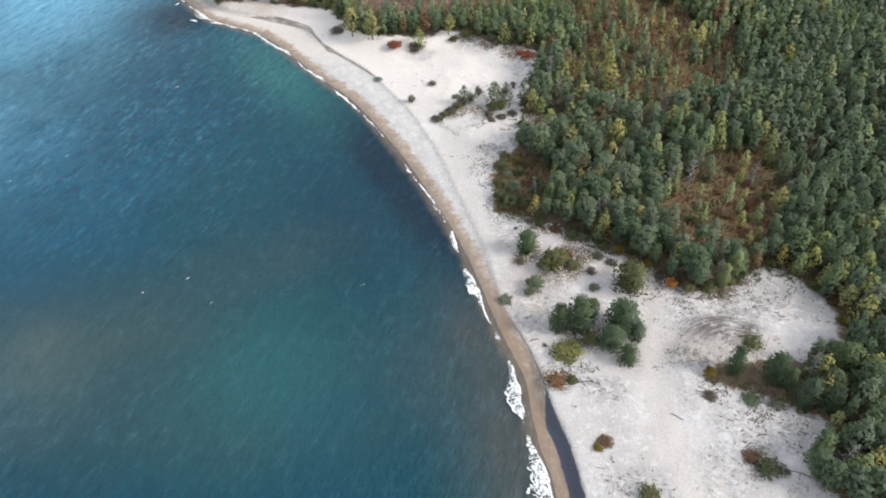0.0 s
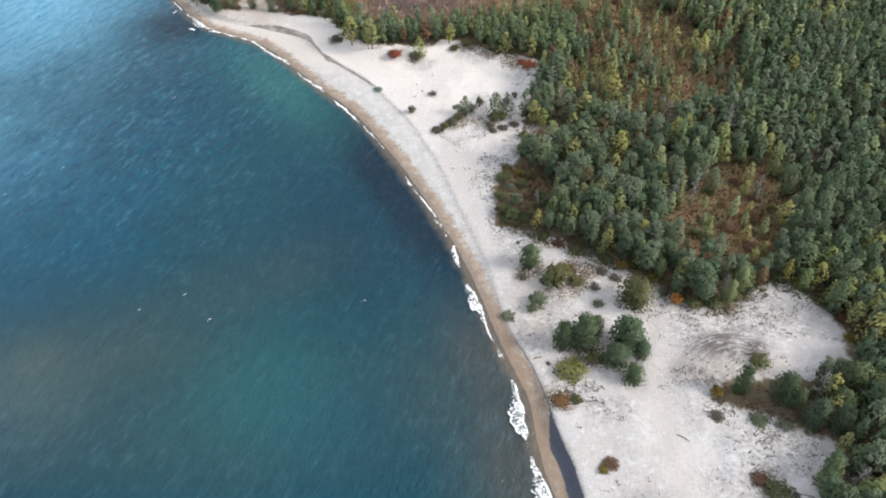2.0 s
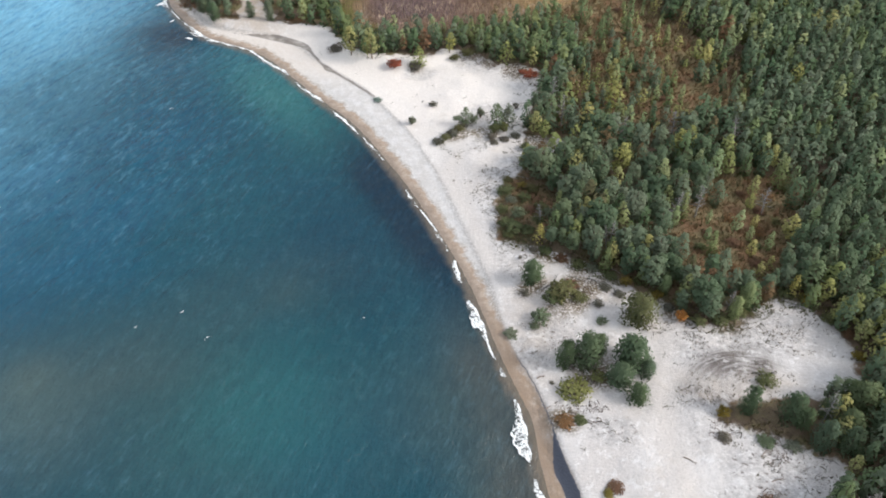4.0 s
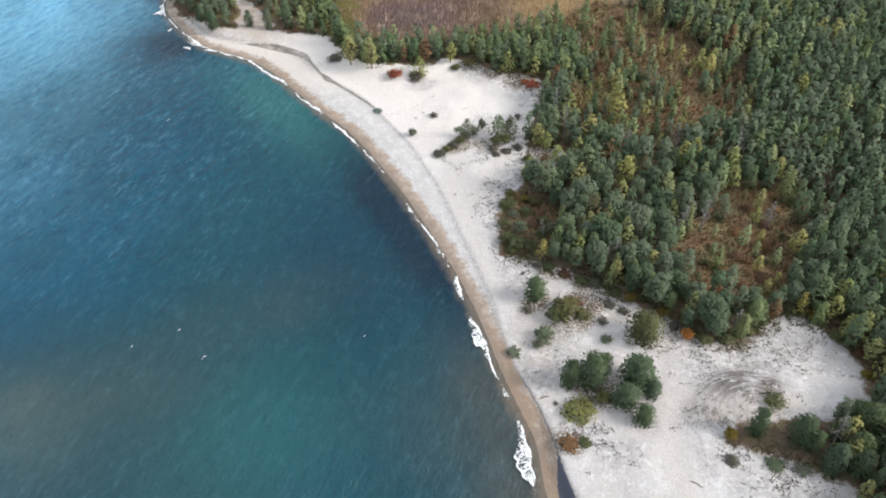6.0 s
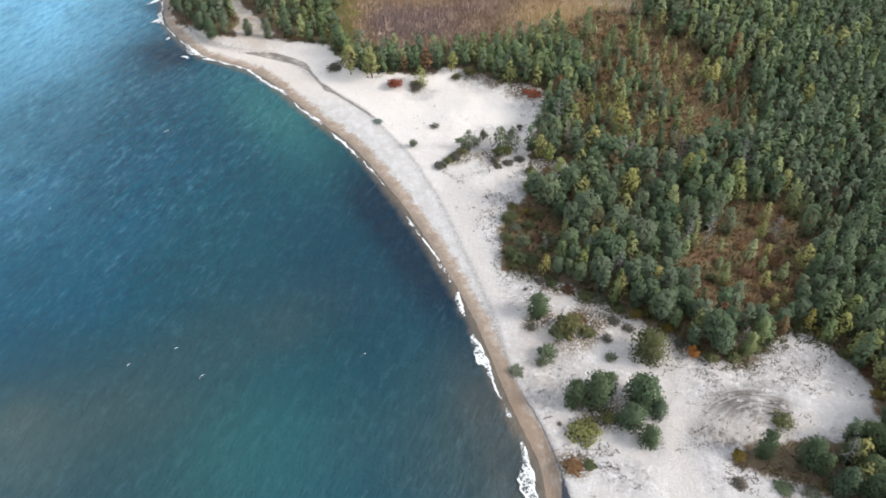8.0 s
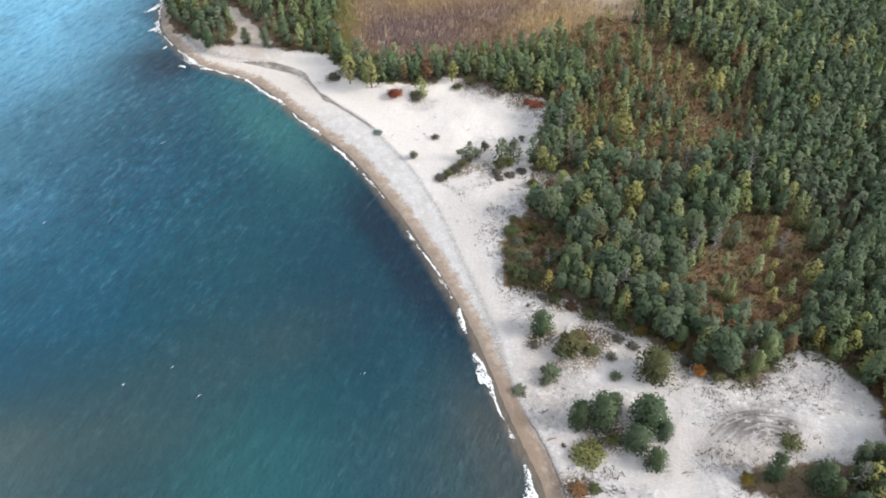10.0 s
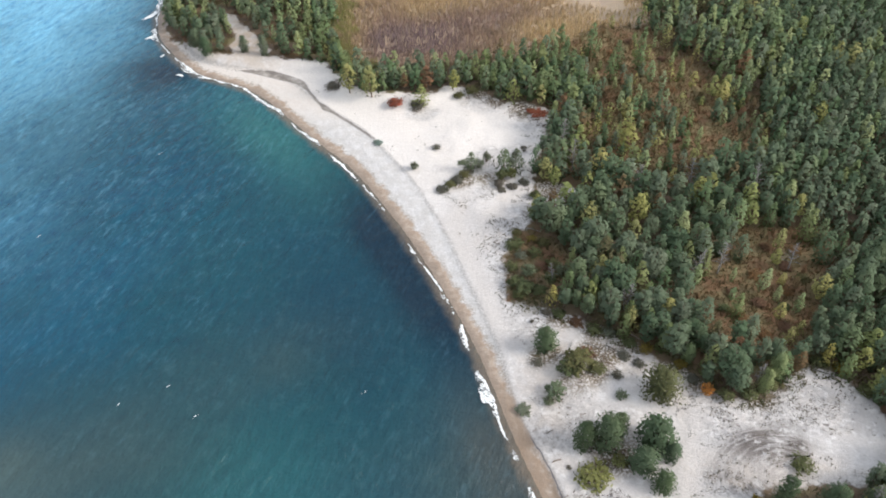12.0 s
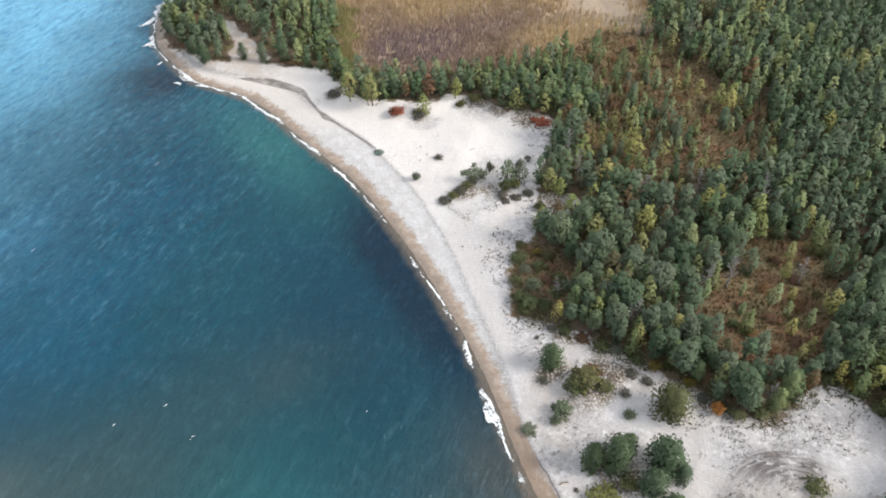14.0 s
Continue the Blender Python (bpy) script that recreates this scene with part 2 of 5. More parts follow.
    rust = mix(t, ramp(t, noise_tex(t, 1.4, 5), 0.5, 0.7), rust, (0.15, 0.13, 0.066))
    floor = mix(t, heath, floor, rust)
    dry = mix(t, ramp(t, noise_tex(t, 0.06, 4), 0.4, 0.6), (0.46, 0.34, 0.23), (0.37, 0.28, 0.25))
    dry = mix(t, ramp(t, fine, 0.4, 0.65), dry, (0.53, 0.42, 0.28))
    floor = mix(t, field, floor, dry)
    floor = mix(t, num(t, "MULTIPLY", bare, ramp(t, noise_tex(t, 0.3, 5, 0.65), 0.35, 0.6, 0.2, 0.85)), floor, (0.40, 0.315, 0.225))
    col = mix(t, ramp(t, edge, -0.6, 0.8), col, floor)
    col = mix(t, num(t, "MULTIPLY", litter, ramp(t, fine, 0.38, 0.55)), col, (0.155, 0.118, 0.072))
    # scarp face: dark sand, with the bank's own shade painted in
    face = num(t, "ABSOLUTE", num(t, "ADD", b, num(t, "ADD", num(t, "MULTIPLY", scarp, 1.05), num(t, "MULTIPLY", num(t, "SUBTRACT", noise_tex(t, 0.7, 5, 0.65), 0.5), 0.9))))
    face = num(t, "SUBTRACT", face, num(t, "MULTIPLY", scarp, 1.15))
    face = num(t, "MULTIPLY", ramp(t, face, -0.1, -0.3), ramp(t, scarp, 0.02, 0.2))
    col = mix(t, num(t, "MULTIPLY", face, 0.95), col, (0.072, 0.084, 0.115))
    col = mix(t, num(t, "MULTIPLY", ramp(t, num(t, "SUBTRACT", num(t, "ABSOLUTE", num(t, "ADD", attr(t, "creek"), num(t, "MULTIPLY", num(t, "SUBTRACT", mid, 0.5), 0.9))), attr(t, "creek_width")), 0.35, -0.15, 0, 0.85), ramp(t, mid, 0.25, 0.6, 0.5, 1.0)), col, (0.17, 0.145, 0.125))
    col = mix(t, ramp(t, fine, 0.3, 0.8, 0.0, 0.16), col, (0.1, 0.09, 0.08))
    t.links.new(col, p.inputs["Base Color"])
    t.links.new(ramp(t, wobble, 0.5, 3.2, 0.35, 0.95), p.inputs["Roughness"])
    p.inputs["Specular IOR Level"].default_value = 0.25
    bump(t, p, num(t, "ADD", fine, num(t, "MULTIPLY", speck, 1.5)), 0.6, 0.2)
    return m


def water_material():
    m, t, p = nodes("lake_water")
    d = num(t, "MULTIPLY", attr(t, "shore"), -1.0)
    murk, weed, bright = attr(t, "murk"), attr(t, "weed"), attr(t, "teal")
    patch = noise_tex(t, 0.022, 4, 0.5)
    col = mix(t, ramp(t, patch, 0.35, 0.68), (0.003, 0.050, 0.082), (0.002, 0.049, 0.068))
    col = mix(t, attr(t, "deep"), col, (0.002, 0.064, 0.118))
    col = mix(t, bright, col, (0.024, 0.122, 0.126))
    # far water: pale sky reflection and cloudy water painted as one colour
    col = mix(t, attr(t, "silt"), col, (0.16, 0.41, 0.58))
    col = mix(t, ramp(t, noise_tex(t, 0.05, 5, 0.6), 0.45, 0.75, 0, 0.3), col, (0.006, 0.046, 0.062))
    col = mix(t, weed, col, (0.002, 0.017, 0.036))
    col = mix(t, murk, col, (0.043, 0.071, 0.071))
    # pale patch of glare on the water, painted into the colour
    col = mix(t, attr(t, "sandy"), col, (0.14, 0.20, 0.18))
    shallow = num(t, "ADD", d, num(t, "MULTIPLY", num(t, "SUBTRACT", noise_tex(t, 0.4, 4), 0.5), 2.0))
    col = mix(t, num(t, "MULTIPLY", ramp(t, shallow, 15.0, 2.0, 0, 0.95), murk), col, (0.060, 0.066, 0.063))
    col = mix(t, ramp(t, shallow, 2.8, 0.2, 0, 0.85), col, (0.17, 0.135, 0.10))
    # short wind waves painted into the colour: glint on crests, shade on backs, lively far out and faint in the lee of
    # the bay
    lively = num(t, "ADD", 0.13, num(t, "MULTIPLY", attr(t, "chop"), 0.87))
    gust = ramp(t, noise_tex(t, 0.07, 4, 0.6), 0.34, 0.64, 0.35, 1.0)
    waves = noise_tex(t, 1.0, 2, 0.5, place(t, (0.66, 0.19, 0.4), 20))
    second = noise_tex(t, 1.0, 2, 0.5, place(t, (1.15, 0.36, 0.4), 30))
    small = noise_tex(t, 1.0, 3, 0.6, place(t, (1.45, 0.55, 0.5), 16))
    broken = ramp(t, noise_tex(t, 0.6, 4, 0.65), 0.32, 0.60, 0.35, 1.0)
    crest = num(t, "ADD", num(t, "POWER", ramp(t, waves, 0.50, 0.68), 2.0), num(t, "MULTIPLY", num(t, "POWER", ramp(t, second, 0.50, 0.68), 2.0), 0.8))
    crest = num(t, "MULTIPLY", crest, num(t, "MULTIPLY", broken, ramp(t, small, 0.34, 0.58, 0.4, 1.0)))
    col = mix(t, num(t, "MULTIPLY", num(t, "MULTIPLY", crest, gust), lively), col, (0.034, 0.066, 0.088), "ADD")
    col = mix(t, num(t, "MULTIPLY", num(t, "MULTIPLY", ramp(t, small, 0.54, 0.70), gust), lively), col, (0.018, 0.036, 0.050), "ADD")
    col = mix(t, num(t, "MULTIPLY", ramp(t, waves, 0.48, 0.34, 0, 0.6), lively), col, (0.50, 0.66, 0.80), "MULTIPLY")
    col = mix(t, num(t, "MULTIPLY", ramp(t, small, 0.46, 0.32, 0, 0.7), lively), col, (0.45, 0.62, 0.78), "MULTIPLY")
    # soft cloudy water under the calmer surface
    haze = noise_tex(t, 0.35, 5, 0.65)
    col = mix(t, ramp(t, haze, 0.52, 0.72, 0, 0.6), col, (0.012, 0.020, 0.019), "ADD")
    col = mix(t, ramp(t, haze, 0.46, 0.30, 0, 0.35), col, (0.6, 0.7, 0.78), "MULTIPLY")
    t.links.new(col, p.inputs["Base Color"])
    p.inputs["Roughness"].default_value = 0.16
    p.inputs["IOR"].default_value = 1.33
    ripple = noise_tex(t, 1.0, 6, 0.64, place(t, (0.75, 0.32, 0.5), 20))
    chop = noise_tex(t, 1.6, 4, 0.6)
    bump(t, p, num(t, "ADD", ripple, num(t, "MULTIPLY", chop, 0.3)), 0.6, 0.9)
    return m


def foliage(name, colours, stuff=False, deep=0.18):
    """Needles or leaves: a colour for each tree, lighter and darker clumps inside it."""
    m, t, p = nodes(name)
    if stuff:
        pick = attr(t, "tint")
    else:
        pick = add(t, "ObjectInfo").outputs["Random"]
    r = add(t, "ValToRGB")
    r.color_ramp.interpolation = "LINEAR"
    while len(r.color_ramp.elements) < len(colours):
        r.color_ramp.elements.new(0.5)
    for k, c in enumerate(colours):
        r.color_ramp.elements[k].position = k / max(1, len(colours) - 1)
        r.color_ramp.elements[k].color = (*c, 1)
    t.links.new(pick, r.inputs[0])
    isl = add(t, "NewGeometry").outputs["Random Per Island"]
    col = mix(t, ramp(t, isl, 0.0, 1.0, 0.0, deep), r.outputs[0], (0.040, 0.050, 0.028))
    col = mix(t, ramp(t, noise_tex(t, 0.8, 3), 0.5, 0.75, 0.0, 0.22), col, (0.15, 0.16, 0.075))
    t.links.new(col, p.inputs["Base Color"])
    p.inputs["Roughness"].default_value = 0.7
    p.inputs["Specular IOR Level"].default_value = 0.2
    # thin needles and leaves let part of the light through
    thin = add(t, "BsdfTranslucent")
    t.links.new(col, thin.inputs[0])
    both = add(t, "MixShader")
    both.inputs[0].default_value = 0.35
    t.links.new(p.outputs[0], both.inputs[1])
    t.links.new(thin.outputs[0], both.inputs[2])
    t.links.new(both.outputs[0], t.nodes["Material Output"].inputs[0])
    return m


def woody(name, a, b):
    m, t, p = nodes(name)
    t.links.new(mix(t, ramp(t, noise_tex(t, 3.0, 5, 0.7), 0.35, 0.65), a, b), p.inputs["Base Color"])
    p.inputs["Roughness"].default_value = 0.85
    bump(t, p, noise_tex(t, 9.0, 4), 0.6, 0.05)
    return m


def lace_material():
    """White bubbles in a lacy net, with water showing through the holes."""
    m, t, p = nodes("foam_lace")
    p.inputs["Base Color"].default_value = (0.86, 0.88, 0.88, 1)
    p.inputs["Roughness"].default_value = 0.8
    cells = add(t, "TexVoronoi")
    cells.feature = "DISTANCE_TO_EDGE"
    cells.inputs["Scale"].default_value = 1.7
    warp = add(t, "VectorMath", operation="ADD")
    n = add(t, "TexNoise")
    n.inputs["Scale"].default_value = 1.5
    g = place(t)
    t.links.new(g, n.inputs["Vector"])
    t.links.new(g, warp.inputs[0])
    t.links.new(n.outputs["Color"], warp.inputs[1])
    t.links.new(warp.outputs[0], cells.inputs["Vector"])
    net = ramp(t, cells.outputs["Distance"], 0.0, 0.35, 0.75, 0.0)
    torn = num(t, "MULTIPLY", num(t, "SUBTRACT", noise_tex(t, 2.3, 6, 0.75), 0.5), 1.7)
    thick = num(t, "ADD", num(t, "ADD", attr(t, "cover"), torn), num(t, "MULTIPLY", net, 0.35))
    alpha = ramp(t, thick, 0.38, 0.66, 0, 0.97)
    alpha = num(t, "MULTIPLY", alpha, ramp(t, attr(t, "cover"), 0.04, 0.16))
    t.links.new(alpha, p.inputs["Alpha"])
    return m


PINE = [(0.118, 0.176, 0.100), (0.160, 0.222, 0.122), (0.198, 0.246, 0.160), (0.140, 0.212, 0.116), (0.226, 0.266, 0.180), (0.196, 0.258, 0.126)]
SPRUCE = [(0.147, 0.230, 0.119), (0.196, 0.276, 0.132), (0.257, 0.313, 0.132), (0.299, 0.331, 0.141)]
GOLD = [(0.43, 0.42, 0.14), (0.33, 0.38, 0.14), (0.51, 0.46, 0.17), (0.39, 0.40, 0.17)]
ASPEN = [(0.284, 0.372, 0.184), (0.343, 0.409, 0.194), (0.402, 0.442, 0.207), (0.319, 0.391, 0.225)]
AUTUMN = [(0.189, 0.178, 0.089), (0.252, 0.205, 0.105), (0.283, 0.189, 0.095), (0.294, 0.147, 0.084)]
MAT = {
    "ground": ground_material(), "water": water_material(), "lace": lace_material(),
    "pine": foliage("pine_needles", PINE), "pine_stuff": foliage("pine_needles_far", PINE, True),
    "shore": foliage("dark_shore_pine_needles", [(0.130, 0.190, 0.105), (0.165, 0.220, 0.105), (0.145, 0.205, 0.130), (0.185, 0.235, 0.115)], False, 0.3),
    "spruce": foliage("spruce_needles", SPRUCE), "spruce_stuff": foliage("spruce_needles_far", SPRUCE, True),
    "gold": foliage("yellowing_leaves", GOLD, False, 0.4), "gold_stuff": foliage("yellowing_leaves_far", GOLD, True, 0.4),
    "aspen": foliage("pale_aspen_leaves", ASPEN), "aspen_stuff": foliage("pale_aspen_leaves_far", ASPEN, True),
    "autumn": foliage("autumn_leaves", AUTUMN, False, 0.45), "autumn_stuff": foliage("autumn_leaves_far", AUTUMN, True, 0.45),
    "olive": foliage("olive_juniper", [(0.20, 0.215, 0.09), (0.16, 0.19, 0.085), (0.22, 0.205, 0.085)], False, 0.5),
    "juniper": foliage("yellow_green_juniper", [(0.34, 0.34, 0.12), (0.30, 0.32, 0.12)], False, 0.5),
    "grey": foliage("grey_willow", [(0.21, 0.265, 0.155), (0.235, 0.275, 0.17), (0.245, 0.26, 0.19)], False, 0.4),
    "dark": foliage("dark_creeping_shrub", [(0.19, 0.185, 0.145), (0.23, 0.20, 0.165)], False, 0.4),
    "red": foliage("red_rowan_leaves", [(0.50, 0.155, 0.09), (0.44, 0.13, 0.08)], False, 0.35),
    "orange": foliage("orange_leaves", [(0.72, 0.31, 0.08), (0.68, 0.33, 0.09)], False, 0.2),
    "ochre": foliage("orange_brown_heather", [(0.36, 0.19, 0.09), (0.32, 0.18, 0.08)], False, 0.4),
    "yellow": foliage("yellow_leaves", [(0.36, 0.26, 0.05), (0.30, 0.24, 0.06)], False, 0.35),
    "rust": foliage("rust_twigs", [(0.27, 0.15, 0.10), (0.22, 0.12, 0.07)], False, 0.4),
    "teal": foliage("blue_green_willow", [(0.30, 0.38, 0.33), (0.27, 0.36, 0.31)], False, 0.25),
    "reed": foliage("dry_reed", [(0.39, 0.285, 0.285), (0.47, 0.335, 0.275), (0.57, 0.425, 0.275), (0.74, 0.57, 0.34)], True, 0.45),
    "tuft": foliage("dry_dune_grass", [(0.15, 0.135, 0.10), (0.22, 0.19, 0.14), (0.27, 0.22, 0.16), (0.18, 0.18, 0.11)], True, 0.3),
    "twigs": foliage("dry_brown_twigs", [(0.19, 0.135, 0.11), (0.25, 0.17, 0.14), (0.16, 0.12, 0.10), (0.27, 0.20, 0.17)], True, 0.4),
    "margin": foliage("olive_margin_grass", [(0.19, 0.19, 0.085), (0.23, 0.21, 0.10), (0.17, 0.18, 0.08), (0.27, 0.22, 0.12)], True, 0.4),
    "lemon": foliage("clear_yellow_leaves", [(0.58, 0.50, 0.15), (0.52, 0.47, 0.15)], False, 0.25),
    "bark": woody("pine_bark", (0.11, 0.075, 0.05), (0.20, 0.14, 0.10)),
    "deadwood": woody("bleached_deadwood", (0.20, 0.19, 0.18), (0.31, 0.29, 0.27)),
    "drift": woody("driftwood", (0.20, 0.15, 0.12), (0.32, 0.27, 0.23)),
}


# ---- mesh helpers ----
def mesh_of(name, verts, faces, material, floats=None, normals=None):
    """A mesh from arrays; faces all of one size. Leafy masses may bring their own soft normals."""
    me = bpy.data.meshes.new(name)
    verts, faces = np.asarray(verts, np.float32), np.asarray(faces, np.int32)
    k = faces.shape[1]
    me.vertices.add(len(verts))
    me.vertices.foreach_set("co", verts.ravel())
    me.loops.add(faces.size)
    me.loops.foreach_set("vertex_index", faces.ravel())
    me.polygons.add(len(faces))
    me.polygons.foreach_set("loop_start", np.arange(0, faces.size, k, dtype=np.int32))
    for key, values in (floats or {}).items():
        a = me.attributes.new(key, "FLOAT", "POINT")
        a.data.foreach_set("value", np.asarray(values, np.float32))
    me.update(calc_edges=True)
    me.validate()
    if normals is not None:
        me.polygons.foreach_set("use_smooth", np.ones(len(faces), bool))
        me.normals_split_custom_set_from_vertices(np.asarray(normals, np.float32))
    me.materials.append(material)
    return me


def axis_steps(lo, hi, fine, far):
    inner = np.arange(lo, hi + 0.01, fine)
    reach = np.array([4, 10, 20, 40, 80, 160, 320, 640, 1300, far])
    return np.concatenate([lo - reach[::-1], inner, hi + reach])


def sheet(xs, ys):
    X, Y = np.meshgrid(xs, ys)
    n, m = len(xs), len(ys)
    idx = np.arange(n * m).reshape(m, n)
    f = np.stack([idx[:-1, :-1], idx[:-1, 1:], idx[1:, 1:], idx[1:, :-1]], -1).reshape(-1, 4)
    return X.ravel(), Y.ravel(), f


# ---- ground ----
def blob(x, y, cx, cy, rx, ry, turn=0.0):
    c, s = math.cos(radians(turn)), math.sin(radians(turn))
    u, v = (x - cx) * c + (y - cy) * s, -(x - cx) * s + (y - cy) * c
    return np.exp(-((u / rx) ** 2 + (v / ry) ** 2))


gx, gy, gf = sheet(axis_steps(-105, 150, 0.8, 3000), axis_steps(55, 345, 0.8, 2800))
gd, gb, gw, gz = plan(gx, gy)
field = step(-2, 2, inside(gx, gy, REED_FIELD))
heath = np.clip(step(-5, 3, inside(gx, gy, HEATH)) + step(-4, 2, inside(gx, gy, GLADE)) + step(-2, 2, inside(gx, gy, SCRUB)) + 0.5 * step(0.55, 0.75, grain(gx, gy, 9, 21)), 0, 1)
bare = step(-5, 4, inside(gx, gy, BARE_FIELD) + 7 * (grain(gx, gy, 5, 71) - 0.6))
gap = np.maximum(inside(gx, gy, SANDY_GAP) * 0.4, inside(gx, gy, POCKET))
gw_eff = np.where(gap > -2, np.minimum(gw, -gap * 4), gw)
creek = spline([(-60.7, 243.2), (-56.4, 241.8), (-50.5, 239.1), (-44.3, 234.8), (-39.6, 226.9), (-36.3, 221.8), (-31.1, 216.2), (-23.5, 207.2)], 1.0)
cd = side_distance(gx, gy, creek)
cw = 0.24 + 0.95 * step(229, 237, gy) * step(-63, -52, gx) + 0.8 * np.exp(-((gx - (-36.3)) ** 2 + (gy - 221.8) ** 2) / 2.0)
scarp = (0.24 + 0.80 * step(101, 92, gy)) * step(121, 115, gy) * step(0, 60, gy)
litter = np.zeros_like(gx)
for lx, ly, lr in ((14, 102, 3.2), (17, 130, 5.0), (20, 133, 4.5), (11, 134, 3.5), (47, 99.5, 4.6), (43, 84, 3.2), (19.5, 88, 1.4), (20, 113, 5), (27, 136, 3.5), (21.5, 140, 4), (15.5, 144, 4), (33, 131, 3.5), (45, 122.5, 3.5),
                   (-13, 219, 2.5), (4, 187, 4), (-2, 187, 3.5), (9, 158, 5), (10, 151, 4), (8, 219, 4), (13, 214, 4), (17, 183, 4), (37, 126, 3), (-35, 231, 2.5), (3, 222, 3)):
    litter = np.maximum(litter, np.exp(-(((gx - lx) ** 2 + (gy - ly) ** 2) / lr ** 2)))
litter = step(0.25, 0.75, litter * (0.55 + 0.9 * grain(gx, gy, 2.2, 33)))
rough = np.zeros_like(gx)
for lx, ly, ra, rb, turn in ((50, 119, 11, 6, 10), (38, 119, 6, 6, 0), (37, 108, 6, 4, 20), (44, 111, 8, 5, 0), (45, 90, 8, 4, -15), (22, 99, 4, 3, 0), (31, 80, 14, 4, 0), (40, 84, 6, 5, 0), (9, 153, 5, 9, 10),
                            (9, 142, 5, 5, 0), (12, 121, 6, 7, 0), (22, 132, 6, 4, -30), (3, 194, 9, 5, 20), (2, 182, 8, 3, 20), (4, 219, 8, 4, -20), (15, 209, 5, 4, 0), (-12, 216, 5, 3, 0), (12, 180, 5, 7, 0), (5, 170, 4, 7, 0)):
    rough = np.maximum(rough, blob(gx, gy, lx, ly, ra, rb, turn))
rough = np.clip(step(0.2, 0.6, rough * (0.55 + grain(gx, gy, 3.5, 35))) + 0.45 * step(0.55, 0.75, grain(gx, gy, 6, 37)) * step(6, 12, gb), 0, 1)
mound = step(0.22, 0.75, 1.35 * blob(gx, gy, 42.3, 109.8, 9.4, 5.6, 18) * (0.6 + 0.7 * grain(gx, gy, 2.2, 36)))
track = np.zeros_like(gx)
for line_ in ([(31, 78), (30, 96), (31, 110), (33, 124), (31, 131)], [(3, 139), (0, 155), (-4, 170), (-3, 185), (-15, 208), (-30, 222)], [(0, 166), (4, 176), (10, 182), (14, 189)], [(33, 112), (42, 107), (52, 108)]):
    track = np.maximum(track, np.exp(-(side_distance(gx, gy, spline(line_, 3.0)) / 2.6) ** 2))
rough = rough * (1 - 0.8 * track)
ground = new("ground", mesh_of("ground", np.stack([*site(gx, gy), gz], 1), gf, MAT["ground"],
             {"shore": np.clip(gd, -50, 50), "berm": np.clip(gb, -50, 50), "wood": np.clip(gw_eff, -50, 50), "field": field, "heath": heath,
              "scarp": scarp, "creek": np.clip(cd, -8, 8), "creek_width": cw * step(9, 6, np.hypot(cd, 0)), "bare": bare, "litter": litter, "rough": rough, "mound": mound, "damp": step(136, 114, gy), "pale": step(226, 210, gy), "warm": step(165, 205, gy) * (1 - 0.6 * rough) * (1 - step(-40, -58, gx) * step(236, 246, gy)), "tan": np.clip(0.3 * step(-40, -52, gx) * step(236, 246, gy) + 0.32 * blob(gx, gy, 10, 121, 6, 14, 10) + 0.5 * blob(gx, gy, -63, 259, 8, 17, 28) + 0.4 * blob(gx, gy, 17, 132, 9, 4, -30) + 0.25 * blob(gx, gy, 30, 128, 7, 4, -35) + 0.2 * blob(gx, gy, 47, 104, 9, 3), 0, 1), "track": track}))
ground.data.polygons.foreach_set("use_smooth", np.ones(len(ground.data.polygons), bool))
tagged(ground, "pale sandy beach and brown forest floor", "ground", kind="structure")

# ---- water ----
wx, wy, wf = sheet(axis_steps(-170, 30, 0.9, 2900), axis_steps(55, 330, 0.9, 2800))
wd = side_distance(wx, wy, shore_line)
along, across = wx * 0.57 + wy * 0.82, wx * 0.82 - wy * 0.57
near = step(-260, -150, wx) * step(420, 320, wy) * step(0, 50, wy)
crest = np.sin(across * 1.35 + 3.5 * grain(wx, wy, 14, 41) * 2) * (grain(across * 1.0, along * 0.35, 4, 42) ** 1.5)
swell = np.sin(wd * 0.75 + 2.5 * grain(wx, wy, 10, 43)) * step(-22, -3, wd) * 0.6
wz = near * (0.13 * crest + 0.12 * (grain(across, along * 0.4, 1.9, 44) - 0.5) + 0.10 * swell) * step(0.5, -3, wd)
keep = wd < 6
fk = keep[wf].any(1) | (np.abs(wx[wf] - 0).max(1) > 400)
used = np.unique(wf[fk])
remap = -np.ones(len(wx), int)
remap[used] = np.arange(len(used))


patchy = 0.45 + 0.55 * grain(wx, wy, 9, 45) + 0.35 * grain(wx, wy, 25, 46)
weed = np.clip(0.35 * blob(wx, wy, -24, 146, 14, 26, 24) + 1.15 * blob(wx, wy, -16, 165, 6.5, 24, 27) * patchy + 1.0 * blob(wx, wy, -84, 246, 12, 11) * patchy + 0.6 * step(-13, -3, wd) * step(205, 150, wy) * step(95, 135, wy) * patchy, 0, 0.92)
murk = np.clip(0.95 * step(-22, -4, wd) * step(140, 105, wy) * patchy + 0.42 * blob(wx, wy, -42, 137, 20, 12, 15) * patchy + 0.95 * blob(wx, wy, -74, 112, 26, 17) * patchy
               + 0.5 * blob(wx, wy, -12, 106, 12, 14) * patchy + 0.35 * blob(wx, wy, -50, 92, 24, 10) * patchy, 0, 0.9)
teal = np.clip(1.0 * blob(wx, wy, -49, 212, 29, 10, 125) + 0.1 * blob(wx, wy, -14, 137, 8, 22, 18) + 0.6 * blob(wx, wy, -38, 106, 20, 20) + 0.12 * blob(wx, wy, -55, 165, 25, 30), 0, 1)
